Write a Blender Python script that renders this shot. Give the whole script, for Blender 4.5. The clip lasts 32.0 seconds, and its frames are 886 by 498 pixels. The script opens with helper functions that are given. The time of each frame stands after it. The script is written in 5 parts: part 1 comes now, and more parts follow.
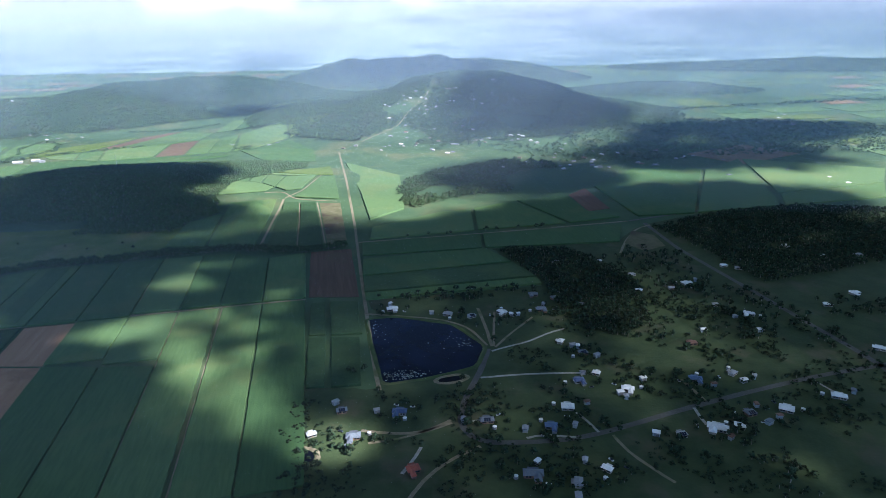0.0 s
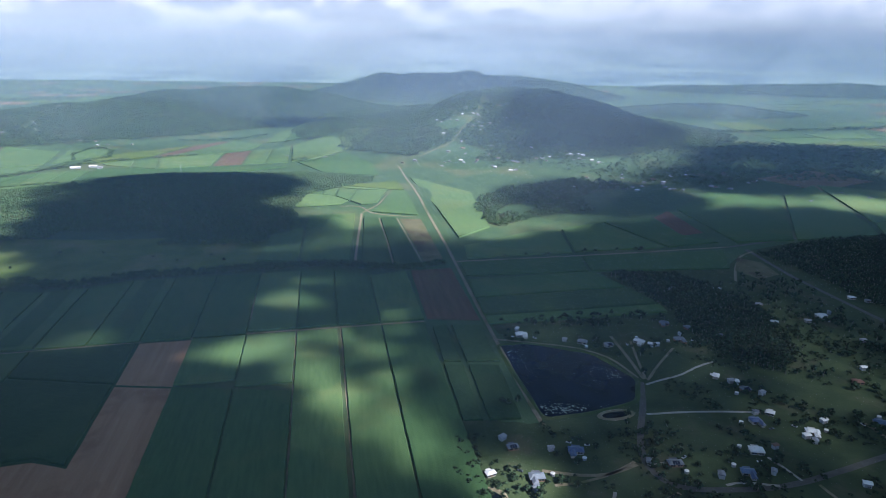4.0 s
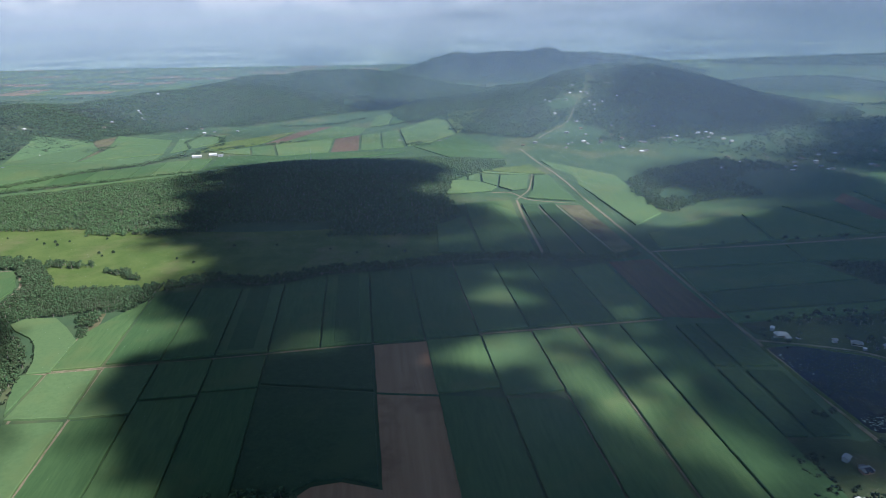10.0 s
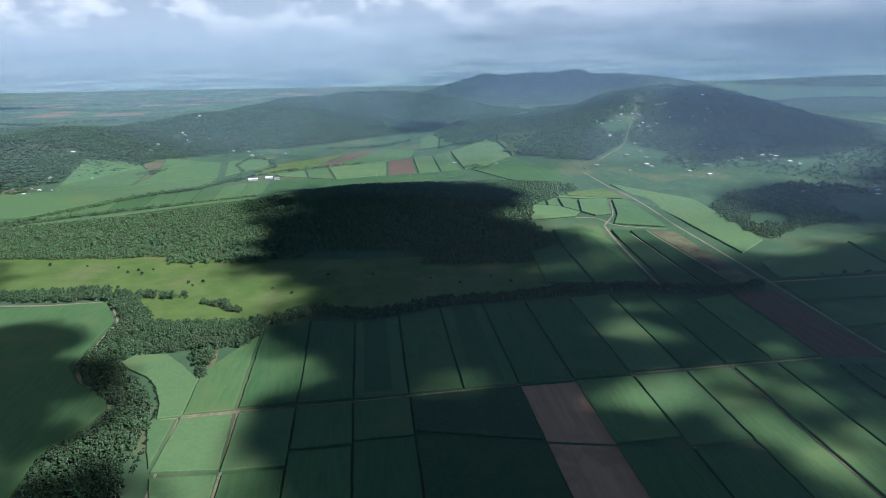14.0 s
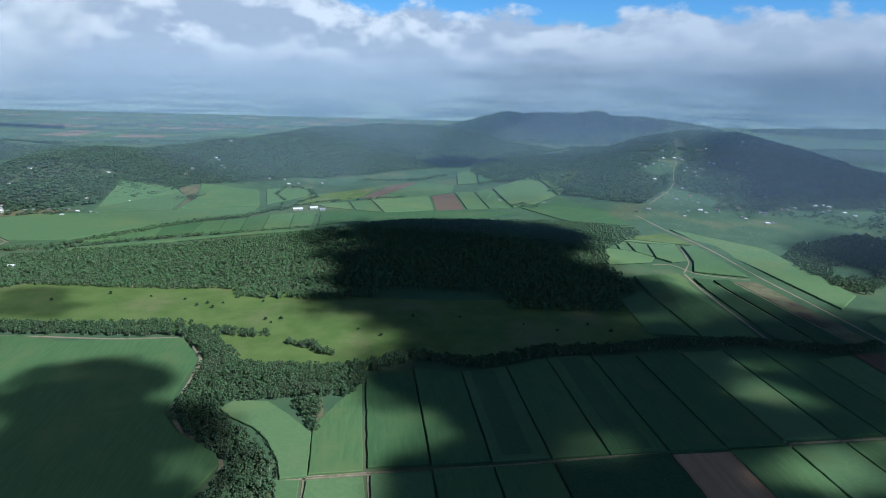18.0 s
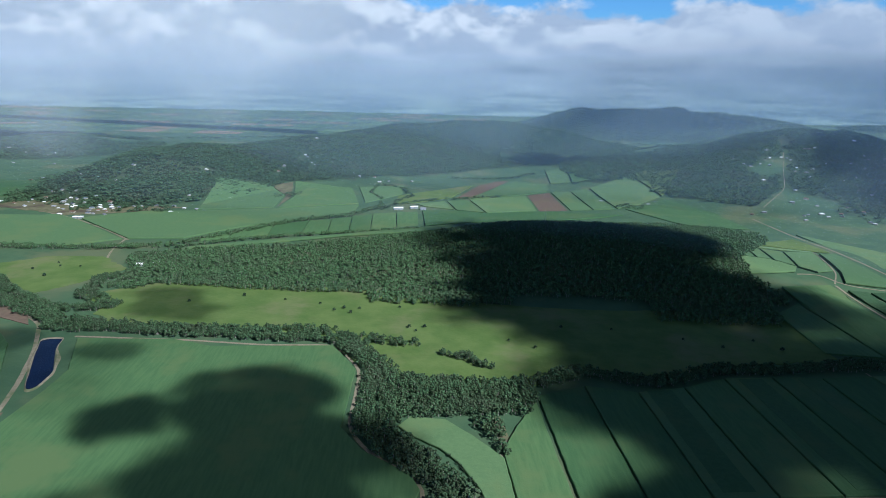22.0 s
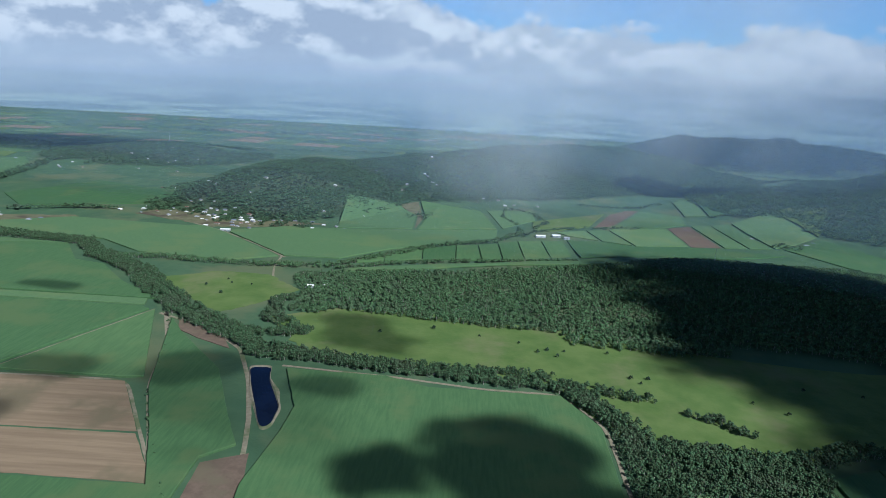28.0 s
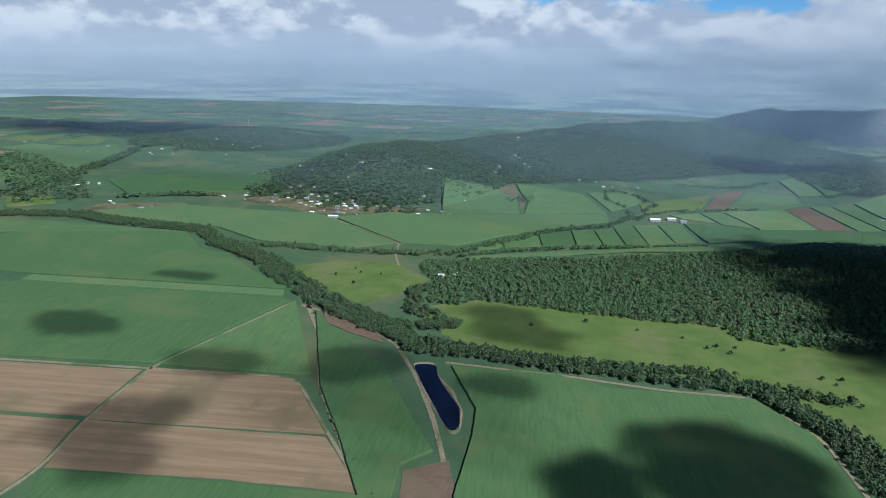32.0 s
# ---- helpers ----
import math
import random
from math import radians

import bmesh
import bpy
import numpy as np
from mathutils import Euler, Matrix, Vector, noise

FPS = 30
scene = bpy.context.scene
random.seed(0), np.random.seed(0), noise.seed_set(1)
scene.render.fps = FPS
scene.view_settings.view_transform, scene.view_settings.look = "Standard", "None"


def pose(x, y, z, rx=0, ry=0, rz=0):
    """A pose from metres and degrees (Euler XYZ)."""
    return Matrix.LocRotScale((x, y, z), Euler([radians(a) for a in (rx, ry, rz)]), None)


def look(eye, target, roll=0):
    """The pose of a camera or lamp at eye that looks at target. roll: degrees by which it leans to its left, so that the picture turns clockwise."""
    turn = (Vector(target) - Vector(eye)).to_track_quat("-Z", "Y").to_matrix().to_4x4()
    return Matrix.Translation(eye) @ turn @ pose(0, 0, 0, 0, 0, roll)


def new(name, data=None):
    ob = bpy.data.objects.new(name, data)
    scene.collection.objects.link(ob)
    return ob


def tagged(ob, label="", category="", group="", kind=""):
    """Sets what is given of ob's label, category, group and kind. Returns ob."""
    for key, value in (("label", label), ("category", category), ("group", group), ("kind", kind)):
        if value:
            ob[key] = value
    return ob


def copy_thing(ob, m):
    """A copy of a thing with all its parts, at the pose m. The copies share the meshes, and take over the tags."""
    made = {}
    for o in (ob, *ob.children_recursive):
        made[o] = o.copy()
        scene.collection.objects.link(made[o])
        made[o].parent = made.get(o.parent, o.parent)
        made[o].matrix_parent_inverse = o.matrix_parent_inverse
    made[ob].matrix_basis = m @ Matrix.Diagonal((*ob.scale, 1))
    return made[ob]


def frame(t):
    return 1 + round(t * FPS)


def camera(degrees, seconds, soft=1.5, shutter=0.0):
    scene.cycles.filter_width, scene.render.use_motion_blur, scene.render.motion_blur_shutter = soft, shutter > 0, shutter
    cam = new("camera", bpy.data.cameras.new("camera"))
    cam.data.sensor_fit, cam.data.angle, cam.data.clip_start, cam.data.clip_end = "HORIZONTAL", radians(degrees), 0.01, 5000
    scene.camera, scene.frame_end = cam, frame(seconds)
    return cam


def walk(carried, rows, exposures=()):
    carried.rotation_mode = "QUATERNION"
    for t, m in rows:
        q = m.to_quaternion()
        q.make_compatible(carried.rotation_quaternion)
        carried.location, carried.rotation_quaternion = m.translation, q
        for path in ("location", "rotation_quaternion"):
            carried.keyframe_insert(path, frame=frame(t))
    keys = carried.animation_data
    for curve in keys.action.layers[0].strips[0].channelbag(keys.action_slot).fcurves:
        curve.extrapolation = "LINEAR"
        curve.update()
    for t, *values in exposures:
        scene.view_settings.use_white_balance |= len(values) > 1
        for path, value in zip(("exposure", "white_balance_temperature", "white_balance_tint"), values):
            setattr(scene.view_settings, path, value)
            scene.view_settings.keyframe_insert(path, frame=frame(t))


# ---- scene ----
# ---- camera ----
cam = camera(70, 32.0, soft=0.75)
# seconds, place in metres, then the turn to the left, the tilt and the lean in degrees
CAM_ROWS = [
    (0, 0.0, -0.0, 300.0, 0.00, -19.37, -0.97),
    (0.5, -17.7, 4.5, 299.8, 0.70, -19.11, -1.24),
    (1, -35.0, 9.1, 299.6, 0.59, -18.60, -1.09),
    (1.5, -52.7, 13.4, 299.2, 0.57, -18.16, -1.44),
    (2, -69.8, 17.6, 298.9, 0.24, -17.62, -1.08),
    (2.5, -87.1, 21.8, 298.5, 0.02, -17.49, -0.51),
    (4.5, -155.1, 37.5, 296.0, 0.70, -18.68, 0.92),
    (5, -171.8, 41.6, 295.9, 1.16, -20.23, 1.01),
    (5.5, -189.3, 45.3, 295.8, 1.97, -20.97, 0.25),
    (6, -206.6, 49.1, 295.9, 2.21, -20.83, 0.25),
    (6.5, -224.1, 52.6, 295.5, 2.85, -21.16, 0.34),
    (7, -241.3, 56.2, 295.2, 3.19, -20.99, -0.13),
    (7.5, -258.7, 59.8, 294.7, 2.98, -21.60, -0.11),
    (8, -276.1, 63.3, 294.1, 3.43, -21.26, -0.73),
    (8.5, -293.4, 67.1, 294.0, 3.89, -20.19, -0.74),
    (9, -310.6, 71.0, 293.7, 3.51, -19.38, -0.73),
    (9.5, -327.5, 74.6, 293.7, 3.73, -19.65, -0.91),
    (10, -344.2, 78.1, 293.6, 4.19, -19.70, -1.17),
    (10.5, -361.4, 82.3, 293.9, 4.19, -19.88, -1.26),
    (11, -378.0, 85.9, 294.0, 5.31, -19.73, -1.67),
    (11.5, -395.2, 89.8, 294.0, 5.41, -19.87, -2.00),
    (12, -412.5, 93.8, 294.2, 5.55, -20.68, -2.10),
    (12.5, -429.5, 97.8, 294.6, 5.41, -20.08, -2.39),
    (13, -446.5, 101.8, 294.7, 6.08, -19.44, -2.43),
    (13.5, -462.9, 105.8, 294.7, 5.78, -19.79, -1.88),
    (14, -480.0, 110.2, 294.7, 4.58, -17.89, -1.25),
    (14.5, -496.7, 115.0, 294.6, 4.69, -18.28, -0.77),
    (16.5, -564.2, 134.8, 292.2, 3.81, -16.50, 0.47),
    (17, -581.2, 139.1, 292.0, 3.42, -16.53, 0.73),
    (17.5, -597.6, 143.0, 292.0, 4.06, -15.28, 0.97),
    (18, -614.0, 147.6, 292.0, 3.76, -14.87, 1.31),
    (18.5, -630.5, 151.8, 292.0, 4.16, -13.93, 1.34),
    (19, -646.4, 155.5, 291.9, 4.46, -13.59, 1.54),
    (19.5, -662.4, 158.9, 292.1, 4.06, -12.56, 2.96),
    (20, -678.0, 162.3, 292.0, 5.04, -13.13, 2.69),
    (20.5, -694.2, 165.5, 292.1, 4.77, -13.44, 2.28),
    (21, -710.5, 168.3, 292.0, 6.08, -13.94, 2.23),
    (21.5, -726.3, 171.4, 292.4, 7.12, -14.16, 1.43),
    (22, -742.2, 174.4, 292.7, 8.10, -15.37, 1.07),
    (22.5, -758.6, 176.3, 293.0, 8.79, -15.70, 0.90),
    (23, -775.0, 180.1, 293.5, 8.63, -15.37, 1.23),
    (23.5, -791.3, 182.6, 293.8, 9.32, -13.12, 1.07),
    (24, -808.1, 185.2, 294.0, 9.40, -11.66, 1.58),
    (24.5, -825.1, 187.1, 294.2, 9.52, -10.84, 2.23),
    (26.5, -893.2, 192.4, 295.4, 10.22, -10.45, 3.08),
    (27, -910.0, 194.1, 295.0, 11.36, -10.97, 3.35),
    (27.5, -926.6, 196.4, 295.1, 12.29, -11.48, 3.32),
    (28, -943.2, 197.8, 294.6, 13.01, -14.00, 3.02),
    (28.5, -959.9, 199.4, 294.6, 13.66, -15.04, 2.50),
    (29, -976.5, 200.8, 294.6, 14.67, -14.65, 2.55),
    (29.5, -992.9, 201.5, 294.1, 15.14, -14.17, 2.70),
    (30, -1009.3, 202.3, 293.8, 16.26, -13.96, 2.60),
    (30.5, -1025.5, 202.5, 293.1, 16.51, -14.53, 2.63),
    (31, -1041.6, 202.8, 292.7, 16.57, -14.71, 2.09),
    (31.5, -1057.7, 202.9, 292.2, 17.22, -15.99, 1.90),
    (32, -1073.7, 203.3, 291.9, 17.41, -16.01, 1.49),
]


def aim(x, y, z, turn, tilt, lean):
    a, b = radians(turn), radians(tilt)
    ahead = Vector((-math.sin(a) * math.cos(b), math.cos(a) * math.cos(b), math.sin(b)))
    eye = Vector((x, y, z))
    return look(eye, eye + ahead, lean)


walk(cam, [(t, aim(*row)) for t, *row in CAM_ROWS], exposures=[(0, 1.5, 5800, 15), (1, 1.5, 5800, 15), (2, 1.3, 5850, 15), (5, 1.17, 5900, 15), (6, 1.7, 6050, 16), (7, 1.85, 6200, 17), (8, 1.5, 6200, 17), (9, 1.05, 6100, 16),
                                                                  (10, 0.7, 5900, 13), (11, 0.66, 5800, 12), (12, 0.64, 5700, 10), (14, 0.7, 5600, 9), (17, 0.55, 5450, 7), (20, 0.45, 5300, 7),
                                                                  (23, 0.5, 5400, 8), (24, 0.42, 5250, 7), (27, 0.36, 5250, 7), (28, 0.35, 5350, 7), (32, 0.36, 5600, 8)])

# ---- world, sun ----
SUN_ELEVATION = 43.0
SUN_SIDE = Vector((0.86, -0.51))            # the side from which the sun shines, on the ground
SUN_DIR = Vector((SUN_SIDE.x * math.cos(radians(SUN_ELEVATION)), SUN_SIDE.y * math.cos(radians(SUN_ELEVATION)),
                  math.sin(radians(SUN_ELEVATION)))).normalized()
sun = new("sun", bpy.data.lights.new("sun", "SUN"))
sun.data.energy, sun.data.angle, sun.data.color = 5.0, radians(0.53), (1.0, 0.96, 0.88)
sun.matrix_world = look(SUN_DIR * 3000, (0, 0, 0))


class Nodes:
    """A small writer of node trees."""

    def __init__(self, tree):
        self.tree = tree
        tree.nodes.clear()

    def add(self, kind, **given):
        node = self.tree.nodes.new(kind)
        for key, value in given.items():
            if key in node.inputs:
                slot = node.inputs[key]
                if isinstance(value, bpy.types.NodeSocket):
                    self.tree.links.new(value, slot)
                else:
                    slot.default_value = value
        return node

    def link(self, a, b):
        self.tree.links.new(a, b)

    def math(self, op, a, b=0.0, clamp=False):
        node = self.tree.nodes.new("ShaderNodeMath")
        node.operation, node.use_clamp = op, clamp
        for n, v in enumerate((a, b)):
            if isinstance(v, bpy.types.NodeSocket):
                self.link(v, node.inputs[n])
            else:
                node.inputs[n].default_value = v
        return node.outputs[0]

    def noise(self, vector, scale, detail=3.0, rough=0.55):
        node = self.add("ShaderNodeTexNoise", Scale=scale, Detail=detail, Roughness=rough)
        if vector is not None:
            self.link(vector, node.inputs["Vector"])
        return node.outputs["Fac"]

    def span(self, value, low, high, to_low=0.0, to_high=1.0):
        node = self.tree.nodes.new("ShaderNodeMapRange")
        node.interpolation_type = "SMOOTHSTEP"
        for n, v in enumerate((value, low, high, to_low, to_high)):
            if isinstance(v, bpy.types.NodeSocket):
                self.link(v, node.inputs[n])
            else:
                node.inputs[n].default_value = v
        return node.outputs[0]

    def mix(self, fac, a, b):
        node = self.tree.nodes.new("ShaderNodeMix")
        node.data_type = "RGBA"
        for n, v in ((0, fac), (6, a), (7, b)):
            if isinstance(v, bpy.types.NodeSocket):
                self.link(v, node.inputs[n])
            else:
                node.inputs[n].default_value = (*v, 1) if n and len(v) == 3 else v
        return node.outputs[2]

    def stretch(self, vector, scale):
        node = self.tree.nodes.new("ShaderNodeMapping")
        self.link(vector, node.inputs["Vector"])
        node.inputs["Scale"].default_value = scale
        return node.outputs[0]


def make_world():
    world = bpy.data.worlds.new("sky")
    scene.world = world
    world.use_nodes = True
    n = Nodes(world.node_tree)
    sky = n.add("ShaderNodeTexSky")
    sky.sky_type, sky.sun_disc = "NISHITA", False
    sky.sun_elevation, sky.sun_rotation = radians(SUN_ELEVATION), math.atan2(SUN_SIDE.x, SUN_SIDE.y)
    sky.altitude, sky.air_density, sky.dust_density, sky.ozone_density = 300, 1.0, 0.1, 3.0
    blue = n.add("ShaderNodeVectorMath")
    blue.operation = "MULTIPLY"
    n.link(sky.outputs[0], blue.inputs[0])
    blue.inputs[1].default_value = (0.036, 0.058, 0.080)
    way = n.add("ShaderNodeTexCoord").outputs["Generated"]
    part = n.add("ShaderNodeSeparateXYZ")
    n.link(way, part.inputs[0])
    height = part.outputs["Z"]
    # cumulus banks over the horizon, higher in the west, thinning out above
    def lumps(rise):
        node = n.tree.nodes.new("ShaderNodeMapping")
        n.link(way, node.inputs["Vector"])
        node.inputs["Location"].default_value = (0.7, 0.2, rise)
        where = node.outputs[0]
        big = n.noise(n.stretch(where, (3.6, 3.6, 6.4)), 1.0, 7.0, 0.52)
        small = n.noise(n.stretch(where, (15.0, 15.0, 24.0)), 1.0, 5.0, 0.55)
        return n.math("ADD", n.math("MULTIPLY", big, 0.74), n.math("MULTIPLY", small, 0.26))

    lump, above = lumps(0.0), lumps(0.022)
    need = n.math("ADD", n.span(height, 0.03, 0.17, 0.30, 0.64), n.span(part.outputs["X"], -0.55, -0.1, -0.09, 0.0))
    cover = n.span(n.math("SUBTRACT", lump, need), -0.02, 0.045)
    lit = n.span(n.math("SUBTRACT", lump, above), -0.03, 0.06)
    lit = n.math("MULTIPLY", lit, n.span(part.outputs["X"], -0.3, 0.45, 1.0, 0.35))
    cloud = n.mix(lit, (0.31, 0.355, 0.42), (0.55, 0.57, 0.59))
    colour = n.mix(cover, blue.outputs[0], cloud)
    # the unseen sky overhead, set nearly dark to hold down the fill light
    colour = n.mix(n.span(height, 0.30, 0.55), colour, (0.022, 0.030, 0.042))
    # moist air low over the horizon, and the far plain under it
    low = n.span(height, 0.0, 0.07, 0.95, 0.0)
    east = n.math("ADD", part.outputs["X"], n.math("MULTIPLY", n.math("SUBTRACT", n.noise(n.stretch(way, (5.0, 5.0, 40.0)), 1.0, 5.0), 0.5), 1.1))
    moist = n.mix(n.span(east, -0.25, 0.55), (0.39, 0.445, 0.51), (0.13, 0.17, 0.225))
    colour = n.mix(low, colour, moist)
    plain = n.mix(n.span(n.noise(n.stretch(way, (9.0, 9.0, 190.0)), 1.0, 4.0), 0.42, 0.6), (0.12, 0.19, 0.23), (0.30, 0.40, 0.35))
    air = n.span(height, -0.075, -0.004, 0.05, 0.85)
    plain = n.mix(air, plain, moist)
    under = n.span(height, -0.006, 0.004, 1.0, 0.0)
    colour = n.mix(under, colour, plain)
    back = n.add("ShaderNodeBackground", Strength=1.0)
    n.link(colour, back.inputs["Color"])
    out = n.add("ShaderNodeOutputWorld")
    n.link(back.outputs[0], out.inputs[0])


make_world()


# ---- materials ----
def paint(name, low, high, scale, rough=0.9, third=None, third_scale=0.01, third_span=(0.5, 0.65), bump=0.0, bump_scale=1.0,
          stretch=(1, 1, 1), turn=0.0, each=0.0, island=0.0, metal=0.0, spec=0.2):
    """Two tones in grain, a third in large stains; each and island vary the tone from object to object or clump to clump."""
    mat = bpy.data.materials.new(name)
    mat.use_nodes = True
    n = Nodes(mat.node_tree)
    where = n.add("ShaderNodeTexCoord").outputs["Object"]
    turned = n.tree.nodes.new("ShaderNodeMapping")
    n.link(where, turned.inputs["Vector"])
    turned.inputs["Rotation"].default_value = (0, 0, radians(turn))
    grain = n.noise(n.stretch(turned.outputs[0], stretch), scale, 5.0, 0.62)
    colour = n.mix(n.span(grain, 0.3, 0.7), low, high)
    if third:
        stain = n.noise(where, third_scale, 4.0, 0.6)
        colour = n.mix(n.span(stain, *third_span), colour, third)
    if each:
        tone = n.add("ShaderNodeObjectInfo").outputs["Random"]
        hsv = n.add("ShaderNodeHueSaturation", Hue=0.5, Saturation=1.0)
        n.link(n.span(tone, 0, 1, 1 - each, 1 + each), hsv.inputs["Value"])
        n.link(n.span(tone, 0, 1, 0.5 + 0.07 * each, 0.5 - 0.07 * each), hsv.inputs["Hue"])
        n.link(colour, hsv.inputs["Color"])
        colour = hsv.outputs[0]
    if island:
        tone = n.add("ShaderNodeNewGeometry").outputs["Random Per Island"]
        hsv = n.add("ShaderNodeHueSaturation", Hue=0.5, Saturation=1.0)
        n.link(n.span(tone, 0, 1, 1 - island, 1 + island), hsv.inputs["Value"])
        n.link(n.span(tone, 0, 1, 0.5 - 0.06 * island, 0.5 + 0.05 * island), hsv.inputs["Hue"])
        n.link(colour, hsv.inputs["Color"])
        colour = hsv.outputs[0]
    shade = n.add("ShaderNodeBsdfPrincipled", Roughness=rough, Metallic=metal)
    shade.inputs["Specular IOR Level"].default_value = spec
    n.link(colour, shade.inputs["Base Color"])
    if bump:
        relief = n.add("ShaderNodeBump", Strength=bump, Distance=1.0)
        n.link(n.noise(where, bump_scale, 4.0), relief.inputs["Height"])
        n.link(relief.outputs[0], shade.inputs["Normal"])
    out = n.add("ShaderNodeOutputMaterial")
    n.link(shade.outputs[0], out.inputs[0])
    return mat


def water_paint(name, deep, rough):
    mat = bpy.data.materials.new(name)
    mat.use_nodes = True
    n = Nodes(mat.node_tree)
    where = n.add("ShaderNodeTexCoord").outputs["Object"]
    colour = n.mix(n.span(n.noise(where, 0.03, 3.0), 0.35, 0.65), deep, tuple(c * 1.5 for c in deep))
    shade = n.add("ShaderNodeBsdfPrincipled", Roughness=rough, IOR=1.33)
    shade.inputs["Specular IOR Level"].default_value = 0.14
    n.link(colour, shade.inputs["Base Color"])
    relief = n.add("ShaderNodeBump", Strength=0.12, Distance=0.3)
    n.link(n.noise(where, 0.6, 4.0), relief.inputs["Height"])
    n.link(relief.outputs[0], shade.inputs["Normal"])
    n.link(shade.outputs[0], n.add("ShaderNodeOutputMaterial").inputs[0])
    return mat


def vapour_paint(name, colour, thick, grain, low=0.3, high=0.7, passes=0.5):
    """Thin cloud: droplets that scatter the sun's light, as dense as the mesh's own measure says, broken up by grain."""
    mat = bpy.data.materials.new(name)
    mat.use_nodes = True
    n = Nodes(mat.node_tree)
    where = n.add("ShaderNodeTexCoord").outputs["Object"]
    dense = n.add("ShaderNodeAttribute")
    dense.attribute_name = "vapour"
    broken = n.span(n.noise(where, grain, 5.0, 0.6), low, high)
    amount = n.math("MULTIPLY", n.math("MULTIPLY", dense.outputs["Fac"], broken), thick, clamp=True)
    front, back = n.add("ShaderNodeBsdfDiffuse", Color=(*colour, 1)), n.add("ShaderNodeBsdfTranslucent", Color=(*colour, 1))
    both = n.add("ShaderNodeMixShader", Fac=passes)
    n.link(front.outputs[0], both.inputs[1])
    n.link(back.outputs[0], both.inputs[2])
    mixed = n.add("ShaderNodeMixShader")
    n.link(amount, mixed.inputs[0])
    n.link(n.add("ShaderNodeBsdfTransparent").outputs[0], mixed.inputs[1])
    n.link(both.outputs[0], mixed.inputs[2])
    n.link(mixed.outputs[0], n.add("ShaderNodeOutputMaterial").inputs[0])
    return mat


CANE = paint("cane", (0.054, 0.110, 0.042), (0.072, 0.134, 0.051), 0.35, third=(0.084, 0.130, 0.050), third_scale=0.012, each=0.17,
             bump=0.25, bump_scale=0.7, stretch=(0.12, 1.0, 1.0), turn=-101)
CANE_LIGHT = paint("cane_light", (0.078, 0.138, 0.058), (0.094, 0.158, 0.066), 0.3, third=(0.104, 0.154, 0.062), third_scale=0.010, each=0.12,
                   bump=0.2, bump_scale=0.7)
CANE_OLD = paint("cane_old", (0.044, 0.092, 0.037), (0.058, 0.112, 0.045), 0.3, third=(0.066, 0.108, 0.042), third_scale=0.015, bump=0.25, bump_scale=0.7)
CANE_DARK = paint("cane_dark", (0.030, 0.064, 0.027), (0.042, 0.084, 0.035), 0.3, third=(0.048, 0.084, 0.034), third_scale=0.015, each=0.15,
                  bump=0.5, bump_scale=0.7)
PASTURE = paint("pasture", (0.068, 0.114, 0.026), (0.106, 0.148, 0.042), 0.025, third=(0.136, 0.146, 0.062), third_scale=0.011, third_span=(0.50, 0.70), bump=0.4, bump_scale=0.2)
DRY_GRASS = paint("dry_grass", (0.090, 0.092, 0.045), (0.150, 0.135, 0.080), 0.08, third=(0.070, 0.055, 0.040), third_scale=0.02, bump=0.3, bump_scale=0.3)
GRASSLAND = paint("grassland", (0.044, 0.086, 0.044), (0.064, 0.110, 0.054), 0.02, third=(0.095, 0.115, 0.058), third_scale=0.006, third_span=(0.5, 0.66),
                  bump=0.3, bump_scale=0.3)
GARDEN = paint("garden_grass", (0.034, 0.056, 0.024), (0.054, 0.078, 0.034), 0.05, third=(0.080, 0.082, 0.050), third_scale=0.018, third_span=(0.52, 0.7),
               bump=0.4, bump_scale=0.4)
SCRUB_GRASS = paint("scrub_grass", (0.042, 0.072, 0.026), (0.070, 0.105, 0.036), 0.06, third=(0.095, 0.105, 0.055), third_scale=0.014,
                    third_span=(0.52, 0.72), bump=0.3, bump_scale=0.3)
PALE_SOIL = paint("pale_soil", (0.320, 0.185, 0.110), (0.400, 0.245, 0.150), 0.12, third=(0.280, 0.160, 0.095), third_scale=0.02, bump=0.3,
                  bump_scale=0.5, stretch=(0.05, 1, 1), turn=-101)
TILLED = paint("tilled", (0.170, 0.120, 0.074), (0.240, 0.172, 0.108), 0.16, third=(0.150, 0.118, 0.070), third_scale=0.012, bump=0.3,
               bump_scale=0.5, stretch=(0.05, 1, 1), turn=-12)
BROWN_SOIL = paint("brown_soil", (0.090, 0.055, 0.038), (0.130, 0.080, 0.054), 0.2, third=(0.105, 0.075, 0.046), third_scale=0.02, bump=0.3,
                   bump_scale=0.6, stretch=(0.05, 1, 1), turn=-101, each=0.1)
RED_SOIL = paint("red_soil", (0.105, 0.074, 0.053), (0.145, 0.102, 0.073), 0.12, third=(0.125, 0.100, 0.064), third_scale=0.02, bump=0.2, bump_scale=0.5)
DIRT = paint("dirt_track", (0.175, 0.148, 0.100), (0.250, 0.212, 0.148), 0.25, third=(0.105, 0.120, 0.058), third_scale=0.03, bump=0.2, bump_scale=0.8)
ASPHALT = paint("asphalt", (0.085, 0.084, 0.080), (0.115, 0.112, 0.106), 0.5, third=(0.085, 0.082, 0.075), third_scale=0.05, bump=0.1, bump_scale=2.0)
CONCRETE = paint("pale_gravel", (0.280, 0.270, 0.245), (0.380, 0.365, 0.330), 0.4, third=(0.230, 0.210, 0.175), third_scale=0.06)
